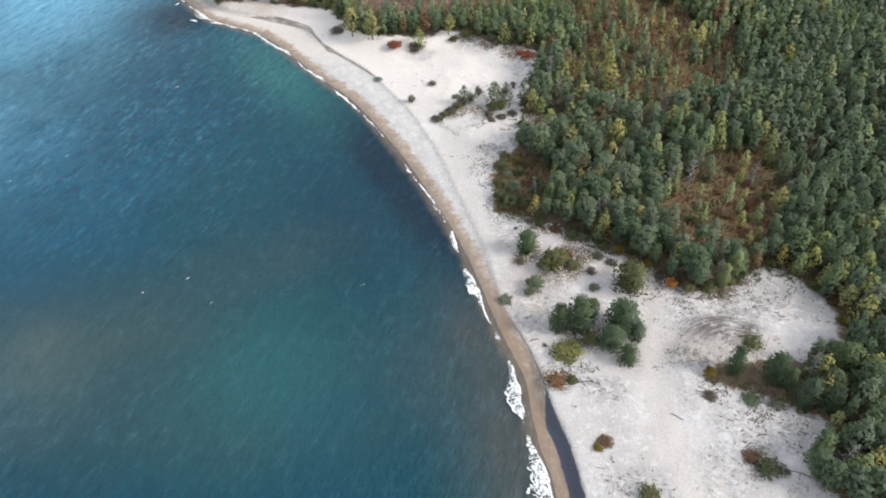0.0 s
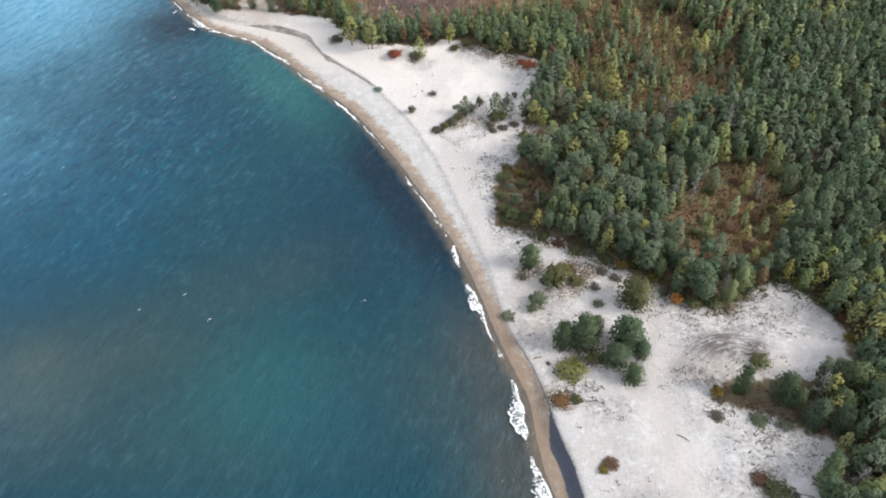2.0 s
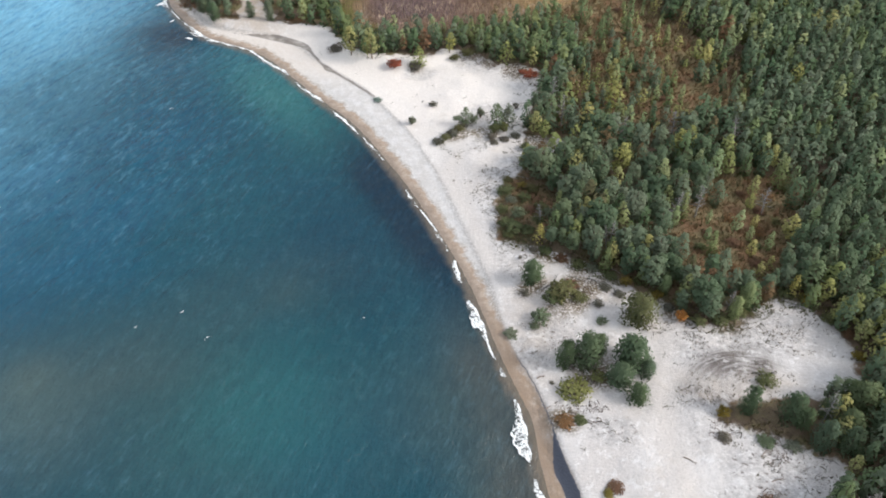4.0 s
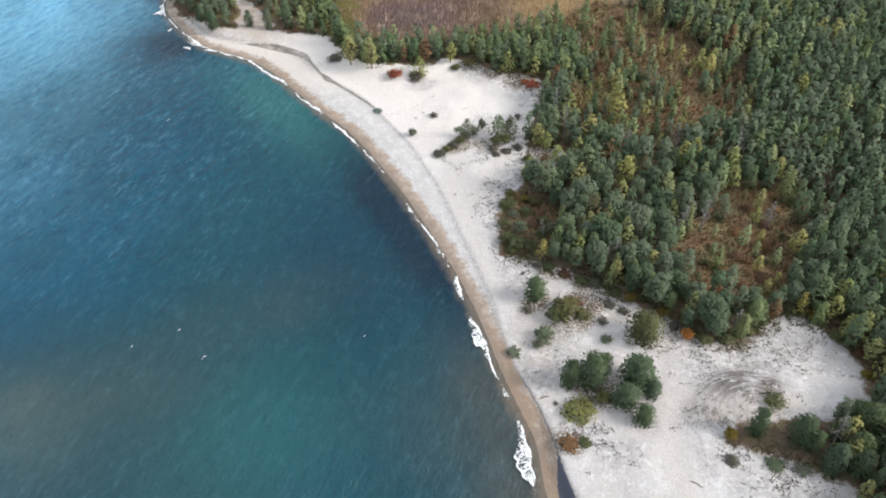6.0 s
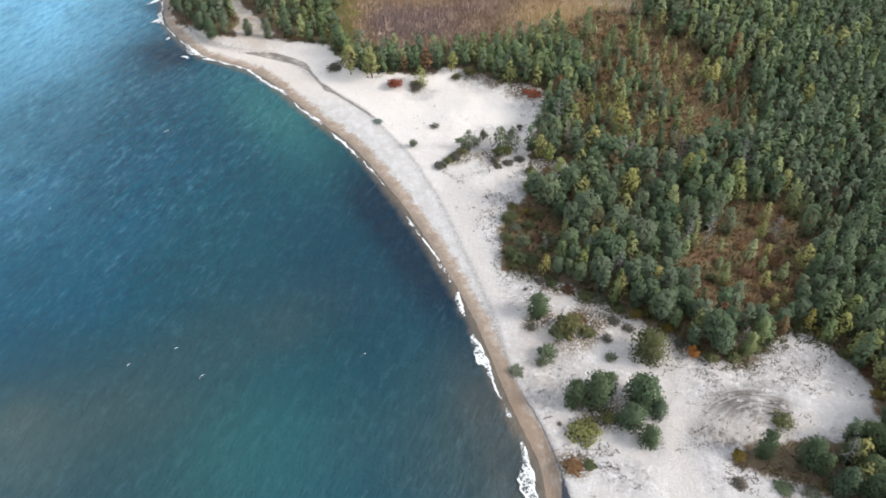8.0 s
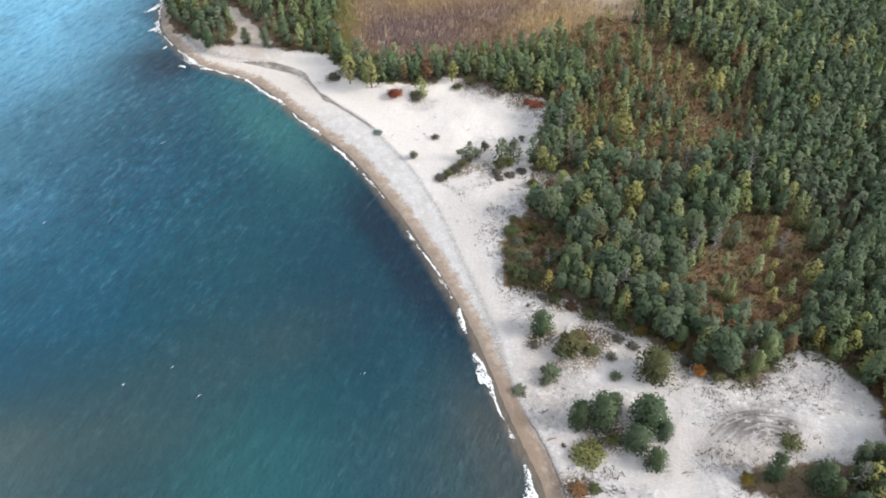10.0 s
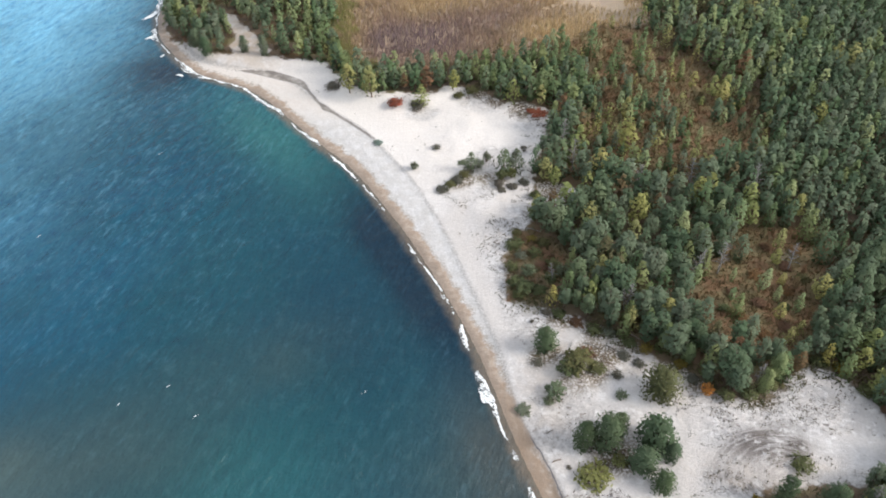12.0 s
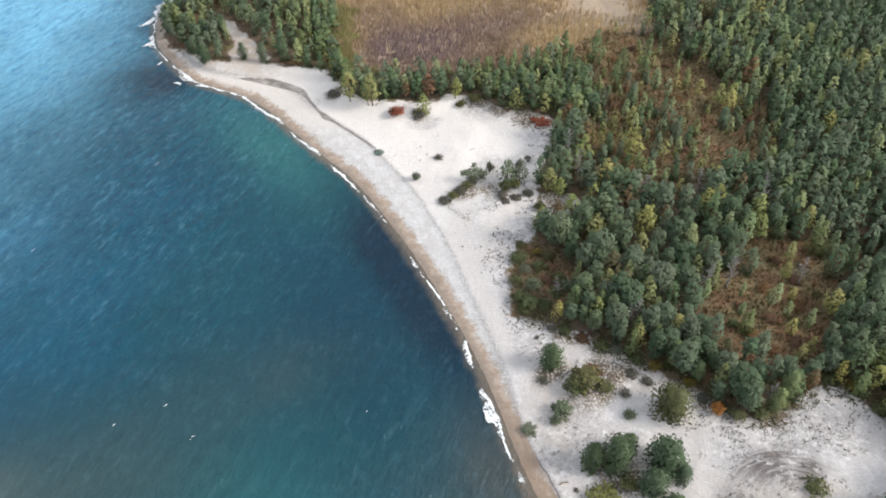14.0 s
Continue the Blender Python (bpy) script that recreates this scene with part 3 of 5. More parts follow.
deep = np.clip(0.9 * blob(wx, wy, -92, 158, 26, 40, 20) * patchy + 0.6 * blob(wx, wy, -70, 190, 26, 26) * patchy, 0, 0.9)
# where the glare patch is painted, not a sand bottom
sandy = np.clip(0.25 * blob(wx, wy, -83, 106, 15, 14) * patchy, 0, 0.8)
# mask of the painted sky reflection, strongest to the north-west
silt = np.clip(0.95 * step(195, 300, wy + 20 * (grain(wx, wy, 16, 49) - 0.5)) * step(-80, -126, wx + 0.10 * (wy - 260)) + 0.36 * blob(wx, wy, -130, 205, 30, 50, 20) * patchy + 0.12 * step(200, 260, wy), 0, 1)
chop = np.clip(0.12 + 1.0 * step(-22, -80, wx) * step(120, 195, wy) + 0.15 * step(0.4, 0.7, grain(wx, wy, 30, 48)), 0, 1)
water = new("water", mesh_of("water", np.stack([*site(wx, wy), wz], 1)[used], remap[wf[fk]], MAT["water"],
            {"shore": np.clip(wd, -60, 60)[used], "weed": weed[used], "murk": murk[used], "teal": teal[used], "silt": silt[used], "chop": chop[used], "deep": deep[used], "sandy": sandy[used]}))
water.data.polygons.foreach_set("use_smooth", np.ones(len(water.data.polygons), bool))
tagged(water, "blue-green lake water with small wind waves", "water", kind="structure")


# ---- foam ----
def surf():
    """A thin sheet of foam that follows the shore: a crisp broken front and lacy patches behind it."""
    seg = np.hypot(*(shore_line[1:] - shore_line[:-1]).T)
    arc = np.concatenate([[0], np.cumsum(seg)])
    own = np.abs(shore_line[:, 0]) < 120
    a0 = arc[np.argmin(np.abs(shore_line[:, 1] - 60) + 1e3 * ~own)]
    a1 = arc[np.argmin(np.abs(shore_line[:, 1] - 312) + 1e3 * ~own)]
    ss = np.arange(a0, a1, 0.3)
    px, py = np.interp(ss, arc, shore_line[:, 0]), np.interp(ss, arc, shore_line[:, 1])
    k = np.ones(9) / 9
    tx, ty = np.gradient(np.convolve(np.pad(px, 4, "edge"), k, "valid")), np.gradient(np.convolve(np.pad(py, 4, "edge"), k, "valid"))
    ln = np.hypot(tx, ty)
    nx, ny = -ty / ln, tx / ln
    o = np.arange(-1.2, 5.6, 0.2)
    O = np.meshgrid(ss, o)[1]
    front = 0.7 - 0.45 * step(128, 150, py) + 1.3 * (grain(ss, 0 * ss, 9, 51) - 0.35) + 0.5 * (grain(ss, 0 * ss, 2.5, 52) - 0.5) + 0.25 * (grain(ss, 0 * ss, 0.8, 50) - 0.5)
    gate = step(0.25, 0.45, grain(ss, 0 * ss, 8, 53)) * step(0.12, 0.4, grain(ss, 0 * ss, 1.3, 56))
    patch = 0 * ss
    for y0, half, reach in ((82, 7, 3.0), (101, 6, 2.5), (113, 2.5, 0.9), (127, 5.5, 1.7), (141, 3.5, 1.2), (152, 3.5, 0.9), (166, 3.0, 0.7), (185, 3.0, 0.7), (210, 5, 0.9), (226, 6, 1.2), (247, 4, 1.6), (268, 4, 2.0), (291, 7, 3.0)):
        patch = np.maximum(patch, reach * np.exp(-((py - y0) / half) ** 2) * (0.6 + 0.6 * grain(ss, 0 * ss, 2, 54)))
    gate = np.maximum(gate, step(0.5, 1.2, patch))
    gate = np.maximum(gate * (1 - 0.3 * step(175, 200, py)), 0.9 * step(175, 200, py) * step(0.3, 0.45, grain(ss, 0 * ss, 3.5, 57)))
    u = O - front[None, :]
    line = np.exp(-(u / (0.05 + (0.17 + 0.20 * step(175, 200, py)) * grain(ss, 0 * ss, 1.1, 55) ** 1.3 * (0.4 + 1.1 * grain(ss, 0 * ss, 5, 64)))[None, :]) ** 2) * gate[None, :] * 0.95
    p_ = (patch + 0.02)[None, :]
    X0, Y0 = px[None, :] + nx[None, :] * O, py[None, :] + ny[None, :] * O
    wash = 0.40 * step(-0.15, 0.1, u) * step(1.1, 0.7, u / p_) * step(0.3, 0.8, patch)[None, :] * (0.55 + 0.75 * grain(X0.ravel(), Y0.ravel(), 0.9, 62).reshape(O.shape))
    torn = grain(ss, 0 * ss, 1.3, 58)
    roller = 0.85 * np.exp(-((u - p_ * (0.8 + 0.35 * grain(ss, 0 * ss, 1.0, 63))[None, :]) / (0.07 + 0.24 * torn ** 1.5)[None, :]) ** 2) * (step(0.9, 1.5, patch) * step(0.32, 0.5, grain(ss, 0 * ss, 2.4, 59)))[None, :]
    wash = np.maximum(wash, roller * 0.95)
    cover = np.clip(np.maximum(line, wash), 0, 1)
    X, Y = X0, Y0
    Z = np.maximum(0.10, plan(X.ravel(), Y.ravel())[3].reshape(X.shape) + 0.03) + 0.10 * step(0, 2.0, O)
    idx = np.arange(X.size).reshape(X.shape)
    f = np.stack([idx[:-1, :-1], idx[:-1, 1:], idx[1:, 1:], idx[1:, :-1]], -1).reshape(-1, 4)
    f = f[cover.ravel()[f].max(1) > 0.02]
    used_ = np.unique(f)
    back = -np.ones(X.size, int)
    back[used_] = np.arange(len(used_))
    V = np.stack([*site(X.ravel(), Y.ravel()), Z.ravel()], 1)[used_]
    ob = new("surf_foam", mesh_of("surf_foam", V, back[f], MAT["lace"], {"cover": cover.ravel()[used_]}))
    tagged(ob, "broken white line of surf foam along the shore", "foam", kind="stuff")


surf()


def breaker(name, x, y, length, width, turn, seed, label, bow=0.15, thick=0.95):
    """A torn, bowed strip of foam lying on the water."""
    u, v = np.meshgrid(np.linspace(-1.15, 1.15, 30), np.linspace(-1.3, 1.3, 12))
    tear = grain(u.ravel() * length, v.ravel() * width * 2 + seed, 0.35 * (1 + width), seed).reshape(u.shape)
    lead = 0.35 * (grain(u.ravel() * length, 0 * u.ravel() + seed, 0.7, seed + 1).reshape(u.shape) - 0.5)
    cover = thick * np.exp(-(np.abs(u) ** 2.5) * 1.3) * step(1.0, 0.1, np.abs(v + lead)) * (0.55 + 0.9 * tear)
    c, s_ = math.cos(radians(turn)), math.sin(radians(turn))
    lx, ly = 0.5 * length * u, 0.5 * width * v + bow * length * u ** 2
    V = np.stack([*site(x + c * lx - s_ * ly, y + s_ * lx + c * ly), 0.22 + 0.10 * np.exp(-v ** 2) + 0.05 * tear], -1).reshape(-1, 3)
    idx = np.arange(u.size).reshape(u.shape)
    f = np.stack([idx[:-1, :-1], idx[:-1, 1:], idx[1:, 1:], idx[1:, :-1]], -1).reshape(-1, 4)
    ob = new(name, mesh_of(name, V, f, MAT["lace"], {"cover": np.clip(cover, 0, 1).ravel()}))
    tagged(ob, label, "foam", group=name + "s")


for k, (x, y, l, w, turn, bow) in enumerate(((-94.8, 280.5, 6.5, 2.6, 62, 0.1), (-92.0, 266, 2.6, 1.6, 50, 0.1), (-85.5, 254.5, 2.0, 0.9, 60, 0.1), (-78.0, 243.0, 2.6, 1.2, -30, -0.1), (-71.9, 241.2, 2.2, 0.8, -30, -0.1))):
    breaker("breaking_wave", x, y, l, w, turn, 400 + k, "small wave breaking white just off the shore", bow)
k = 0
while k < 7:
    x, y = random.uniform(-105, -8), random.uniform(85, 250)
    if side_distance(np.array([x]), np.array([y]), shore_line)[0] < -9:
        breaker("whitecap", x, y, random.uniform(0.6, 1.5), random.uniform(0.14, 0.30), 52 + random.uniform(-18, 18), 300 + k, "small white breaking wave crest on the lake", random.uniform(-0.2, 0.2), random.uniform(0.45, 0.7))
        k += 1


# ---- plants ----
rng = np.random.RandomState(7)


def tube(path, radii, sides=5):
    """A tapered branch along a path."""
    V, F = [], []
    for k, (p, r) in enumerate(zip(path, radii)):
        d = np.array(path[min(k + 1, len(path) - 1)], float) - np.array(path[max(k - 1, 0)], float)
        d /= np.linalg.norm(d) + 1e-9
        a = np.cross(d, (0.31, 0.95, 0.1))
        a /= np.linalg.norm(a)
        b = np.cross(d, a)
        for s in range(sides):
            an = 2 * math.pi * s / sides
            V.append(np.array(p) + r * (math.cos(an) * a + math.sin(an) * b))
    for k in range(len(path) - 1):
        for s in range(sides):
            i, j = k * sides + s, k * sides + (s + 1) % sides
            F += [(i, j, j + sides), (i, j + sides, i + sides)]
    return V, F


class Soup:
    """Triangles gathered into one mesh."""
    def __init__(self):
        self.v, self.f = [], []

    def put(self, v, f):
        n = len(self.v)
        self.v += [tuple(p) for p in v]
        self.f += [tuple(i + n for i in t) for t in f]

    def clump(self, p, size, out=(0, 0, 1), blades=5, lift=0.55):
        """A small ragged pad of needles or leaves that faces outwards and up."""
        n = np.array(out, float) + (0, 0, lift) + rng.normal(0, 0.38, 3)
        n /= np.linalg.norm(n) + 1e-9
        a = np.cross(n, rng.normal(size=3))
        a /= np.linalg.norm(a) + 1e-9
        b = np.cross(n, a)
        p = np.array(p, float)
        k0 = len(self.v)
        self.v.append(tuple(p + 0.22 * size * n))
        r = rng.uniform(0.75, 1.3, blades) * size
        r[::2] *= 0.55
        d = rng.uniform(-0.35, 0.12, blades) * size
        for k in range(blades):
            an = 6.283 * k / blades
            self.v.append(tuple(p + r[k] * (math.cos(an) * a + math.sin(an) * b) + d[k] * n))
            self.f.append((k0, k0 + 1 + k, k0 + 1 + (k + 1) % blades))

    def arrays(self):
        return np.array(self.v, np.float32), np.array(self.f, np.int32)


def trunk_soup(height, radius, limbs, reach, low, lean=0.03):
    s = Soup()
    bend = rng.normal(0, lean, 2)
    path = [(bend[0] * h * height, bend[1] * h * height, h * height) for h in (-0.03, 0.1, 0.35, 0.65, 0.95)]
    s.put(*tube(path, [radius * 1.25, radius, radius * 0.8, radius * 0.5, radius * 0.12], 6))
    for k in range(limbs):
        h = low + (0.92 - low) * k / max(1, limbs)
        a = k * 2.4 + rng.uniform(-0.4, 0.4)
        r = reach * (1.1 - 0.7 * (h - low))
        b = np.array((bend[0] * h * height, bend[1] * h * height, h * height))
        q = [b, b + (r * 0.5 * math.cos(a), r * 0.5 * math.sin(a), 0.1 * r), b + (r * math.cos(a + 0.15), r * math.sin(a + 0.15), 0.3 * r)]
        s.put(*tube(q, [radius * 0.35, radius * 0.22, radius * 0.06], 4))
    return s.arrays(), bend


def pine_crown(bend, tufts=230, low=0.22, wide=0.5, size=0.062, base=0.30, boughs=22):
    """Rounded, lumpy pine crown of unit height: boughs with needle pads and gaps between them."""
    s = Soup()
    for k in range(boughs):
        h = low + (0.93 - low) * (k + 0.5) / boughs
        a = k * 2.4 + rng.uniform(-0.5, 0.5)
        u = (h - low) / (1 - low)
        prof = wide * (base + (1 - base) * math.sin(math.pi * min(1.0, 0.16 + 0.80 * u)) ** 0.8) * (1 - 0.35 * u * (base > 0.5)) * rng.uniform(0.75, 1.1)
        if base > 0.5:
            prof = wide * math.sin(math.pi * (0.24 + 0.70 * u)) ** 0.7 * rng.uniform(0.85, 1.08)
        out = rng.uniform(0.28, 0.60) if base > 0.5 else 0.54
        c = np.array((bend[0] * h + out * prof * math.cos(a), bend[1] * h + out * prof * math.sin(a), h - 0.03 - 0.05 * prof))
        for _ in range(tufts // boughs):
            o = rng.normal(size=3)
            o /= np.linalg.norm(o)
            if o[2] < -0.5:
                o[2] = -o[2]
            q = o * (prof * 0.50, prof * 0.50, prof * 0.30) * rng.uniform(0.55, 1.12)
            s.clump(c + q, rng.uniform(0.75, 1.2) * size, o)
    return s.arrays()


def cone_crown(bend, whorls=13, wide=0.24, low=0.08, tufts=15, ragged=0.25, size=0.048):
    """Pointed crown of drooping whorls, for spruce and larch."""
    s = Soup()
    for k in range(whorls):
        h = low + (0.98 - low) * k / whorls
        r = wide * (1 - (h - low) / (1.02 - low)) ** 0.75 + 0.014
        for j in range(max(5, int(tufts * (r / wide) + 4))):
            a = rng.uniform(0, 2 * math.pi)
            rr = r * rng.uniform(0.35, 1.0 + ragged)
            s.clump((bend[0] * h + rr * math.cos(a), bend[1] * h + rr * math.sin(a), h + 0.03 - 0.25 * rr + rng.normal(0, 0.01)), rng.uniform(0.7, 1.15) * size, (math.cos(a), math.sin(a), 0.3))
    s.clump((bend[0], bend[1], 0.975), 0.025, (0, 0, 1))
    return s.arrays()


def oval_crown(bend, tufts=190, low=0.15, wide=0.2, power=0.8, size=0.05):
    """Narrow crown of young, crowded trees: widest low down, drawn out to a blunt tip, with uneven whorls."""
    s = Soup()
    wave = rng.uniform(0, 6.283, 3)
    for _ in range(tufts):
        u = rng.rand() ** 1.15
        h = low + (0.985 - low) * u
        a = rng.uniform(0, 2 * math.pi)
        r = wide * max(0.04, math.sin(math.pi * (0.16 + 0.80 * u ** 0.85))) ** power
        r *= 1 + 0.20 * math.sin(23 * u + wave[0]) + 0.22 * math.sin(2 * a + 7 * u + wave[1]) + 0.12 * math.sin(5 * a - 11 * u + wave[2])
        rr = r * math.sqrt(rng.uniform(0.5, 1.1))
        s.clump((bend[0] * h + rr * math.cos(a), bend[1] * h + rr * math.sin(a), h - 0.15 * rr), rng.uniform(0.7, 1.25) * size, (math.cos(a), math.sin(a), 1.3 * u - 0.4))
    return s.arrays()


def snag_soup():
    s = Soup()
    bend = rng.normal(0, 0.04, 2)
    s.put(*tube([(bend[0] * h, bend[1] * h, h) for h in (-0.02, 0.3, 0.65, 1.0)], [0.022, 0.018, 0.012, 0.003], 5))
    for k in range(22):
        h = 0.3 + 0.68 * k / 22
        a = k * 2.4 + rng.uniform(-0.5, 0.5)
        r = 0.30 * (1.15 - h) * rng.uniform(0.6, 1.3)
        b = np.array((bend[0] * h, bend[1] * h, h))
        e = b + (r * math.cos(a), r * math.sin(a), 0.05)
        s.put(*tube([b, (b + e) / 2 + (0, 0, 0.02), e], [0.010, 0.007, 0.002], 4))
        for _ in range(3):
            u = rng.uniform(0.4, 0.95)
            q = b + (e - b) * u
            s.put(*tube([q, q + np.array((rng.normal(0, 0.05), rng.normal(0, 0.05), 0.03))], [0.005, 0.0015], 3))
    return s.arrays()


def shrub_soup(tufts=150, open_=0.0):
    """A low domed shrub, one metre wide and one high, made of several stems' leafy heads."""
    s = Soup()
    for k in range(14):
        a, r = k * 2.4, 0.38 * math.sqrt((k + 0.3) / 14)
        c = np.array((r * math.cos(a), r * math.sin(a), rng.uniform(0.35, 0.62) * (1 - 0.5 * r)))
        for _ in range(tufts // 7):
            o = rng.normal(size=3)
            o /= np.linalg.norm(o)
            o *= rng.uniform(0.3, 1) * (0.24 - 0.08 * open_)
            q = c + o
            q[2] = max(0.03, q[2])
            s.clump(q, rng.uniform(0.038, 0.068), o)
    stems = Soup()
    for k in range(9):
        a, r = k * 2.4, 0.36 * math.sqrt((k + 0.3) / 9)
        stems.put(*tube([(0.1 * r * math.cos(a), 0.1 * r * math.sin(a), -0.05), (0.6 * r * math.cos(a), 0.6 * r * math.sin(a), 0.25), (r * math.cos(a), r * math.sin(a), 0.55)], [0.03, 0.02, 0.008], 4))
    return s.arrays(), stems.arrays()


def template(kind, k, fine):
    """Trunk and crown arrays of one tree of unit height; fine ones for the trees that stand singly."""
    q, z = (1.35, 0.88) if fine else (0.41, 1.52)
    if kind == "pine":
        t, b = trunk_soup(1.0, 0.022, 7 if fine else 3, 0.3, 0.3)
        return t, pine_crown(b, int((560 + 40 * (k % 3)) * q), 0.14 + 0.06 * (k % 4), 0.23 + 0.035 * (k % 3), 0.037 * z)
    if kind == "bushy":
        t, b = trunk_soup(1.0, 0.022, 7, 0.3, 0.15)
        return t, pine_crown(b, 1700, 0.03, 0.50 + 0.05 * (k % 3), 0.037, 0.62, 36)
    if kind == "spruce":
        t, b = trunk_soup(1.0, 0.018, 5 if fine else 2, 0.12, 0.15, 0.015)
        return t, cone_crown(b, 13 + k % 3 if fine else 10, 0.20 + 0.03 * (k % 3), 0.08, int(16 * q) + 3, 0.25, 0.048 * z)
    if kind == "gold":
        t, b = trunk_soup(1.0, 0.016, 5 if fine else 2, 0.12, 0.2, 0.03)
        return t, (cone_crown(b, 10, 0.24, 0.22, int(12 * q) + 2, 0.5, 0.05) if k % 2 else oval_crown(b, int(150 * q), 0.25, 0.18, 0.8, 0.05 * z))
    t, b = trunk_soup(1.0, 0.016, 4 if fine else 2, 0.1, 0.2, 0.03)
    if kind == "aspen":
        return t, oval_crown(b, int(240 * q), 0.16, 0.12 + 0.015 * (k % 3), 0.7, 0.036 * z)
    if kind == "birch":
        return t, oval_crown(b, int(200 * q), 0.22, 0.15 + 0.02 * (k % 3), 0.9, 0.042 * z)
    return t, oval_crown(b, int(340 * q), 0.08, 0.150 + 0.022 * (k % 3), 0.62, 0.036 * z)


TREES, FAR_TREES = {}, {}
for kind, count in (("pine", 7), ("bushy", 4), ("spruce", 5), ("gold", 4), ("young", 7), ("birch", 4), ("aspen", 5)):
    TREES[kind] = [template(kind, k, True) for k in range(count)]
    FAR_TREES[kind] = [template(kind, k, False) for k in range(count)]
MESHES = {}
LEAF = {"aspen": "aspen", "birch": "autumn", "pine": "pine", "bushy": "shore", "spruce": "spruce", "gold": "gold", "young": "pine"}
NAME = {"aspen": "aspen_tree", "birch": "birch_tree", "pine": "pine_tree", "bushy": "pine_tree", "spruce": "spruce_tree", "gold": "larch_tree", "young": "young_pine"}
LABEL = {"aspen": "slender light green aspen among the conifers", "birch": "small birch with thin brown autumn leaves", "pine": "grey-green pine with a rounded ragged crown", "spruce": "dark green pointed conifer in the wood",
         "gold": "slender larch with yellowing autumn needles", "young": "slim young pine crowded among others"}


def part(name, data, parent, label=""):
    ob = new(name, data)
    ob.parent = parent
    if label:
        tagged(ob, label)
    return ob


def tree(kind, x, y, h, w=1.0, leaf="", label="", k=None):
    """One tree as a thing of its own: trunk and crown under an Empty at its base."""
    k = random.randrange(len(TREES[kind])) if k is None else k
    leaf = leaf or LEAF[kind]
    key = (kind, k, leaf)
    if key not in MESHES:
        (tv, tf), (cv, cf) = TREES[kind][k]
        MESHES[key] = mesh_of("trunk", tv, tf, MAT["bark"]), mesh_of("crown", cv, cf, MAT[leaf], None, leaf_normals(cv))
    e = new(NAME[kind])
    e.matrix_basis = pose(*site(x, y), ground_z(x, y) - 0.05, 0, 0, random.uniform(0, 360)) @ Matrix.Diagonal((h * w, h * w, h, 1))
    part("trunk", MESHES[key][0], e)
    part("crown", MESHES[key][1], e)
    tagged(e, label or LABEL[kind], "tree", group="trees of the shore wood")
    return e


def leaf_normals(v, mid=0.42, wide=0.22, ragged=0.22):
    """Normals that lean out from the middle of a crown, so that its pads shade as one rounded mass."""
    v = np.asarray(v, np.float32)
    n = np.stack([v[:, 0] / wide, v[:, 1] / wide, (v[:, 2] - mid) / 0.32 + 0.45], 1)
    n /= np.linalg.norm(n, axis=1)[:, None] + 1e-6
    n += np.random.RandomState(len(v)).normal(0, ragged, n.shape)
    return n / (np.linalg.norm(n, axis=1)[:, None] + 1e-6)


SHRUBS = [shrub_soup(200 + 20 * k, k % 2) for k in range(4)]
SNAGS = [snag_soup() for _ in range(3)]


def shrub(name, leaf, x, y, wide, high, label, k=None, stretch=1.0, turn=None):
    k = random.randrange(4) if k is None else k
    key = ("shrub", k, leaf)
    if key not in MESHES:
        (cv, cf), (tv, tf) = SHRUBS[k]
        MESHES[key] = mesh_of("stems", tv, tf, MAT["bark"]), mesh_of("leaves", cv, cf, MAT[leaf], None, leaf_normals(cv, 0.3, 0.35, 0.5))
    e = new(name)
    e.matrix_basis = pose(*site(x, y), ground_z(x, y) - 0.03, 0, 0, random.uniform(0, 360) if turn is None else turn) @ Matrix.Diagonal((wide * stretch, wide, high, 1))
    part("stems", MESHES[key][0], e)
    part("leaves", MESHES[key][1], e)
    tagged(e, label, "shrub", group="shrubs on the beach")


def snag(x, y, h, k):
    key = ("snag", k % 3)
    if key not in MESHES:
        MESHES[key] = mesh_of("dead_tree", *SNAGS[k % 3], MAT["deadwood"])
    e = new("dead_tree", MESHES[key])
    e.matrix_basis = pose(*site(x, y), ground_z(x, y) - 0.05, random.uniform(-6, 6), random.uniform(-6, 6), 77 * k) @ Matrix.Diagonal((h * 1.0, h * 1.0, h, 1))
    tagged(e, "bleached bare dead tree with spread branches", "dead tree", group="dead trees")
    TAKEN.append((x, y, 1.6))


TAKEN = []

# trees standing by themselves on the sand
for x, y, h, w in ((29.4, 124.2, 5.6, 1.25), (26.3, 114.0, 7.0, 1.04), (18.9, 114.2, 7.8, 0.74), (15.3, 114.8, 6.0, 0.70), (24.0, 109.6, 4.9, 1.15), (26.3, 105.8, 4.2, 0.95), (21.3, 117.0, 4.6, 0.8), (28.6, 111.6, 3.6, 1.0),
                   (11.1, 136.2, 4.8, 1.1), (43.3, 102.1, 6.4, 0.58), (49.4, 100.2, 6.2, 0.74), (52.6, 94.9, 6.4, 0.66), (55.1, 100.3, 5.8, 0.6), (60.5, 101.8, 6.6, 0.9), (59.6, 104.0, 5.0, 0.8), (57.2, 97.0, 5.6, 0.85), (62.6, 96.4, 7.2, 1.0), (56.2, 93.6, 6.0, 0.7), (50.9, 98.4, 4.8, 0.6),
                   (-71.8, 251.0, 5.2, 0.75), (-61.2, 251.1, 4.8, 0.62), (-55.4, 248.6, 6.0, 0.55), (-76.0, 256.6, 5.0, 0.8)):
    tree("bushy", x, y, h * 1.08, w * 0.96, leaf="pine" if y > 180 else ("olive" if 123 < y < 126 and x > 20 else ""), label="bushy green pine standing on open pale sand")
    TAKEN.append((x, y, h * w * 0.42))
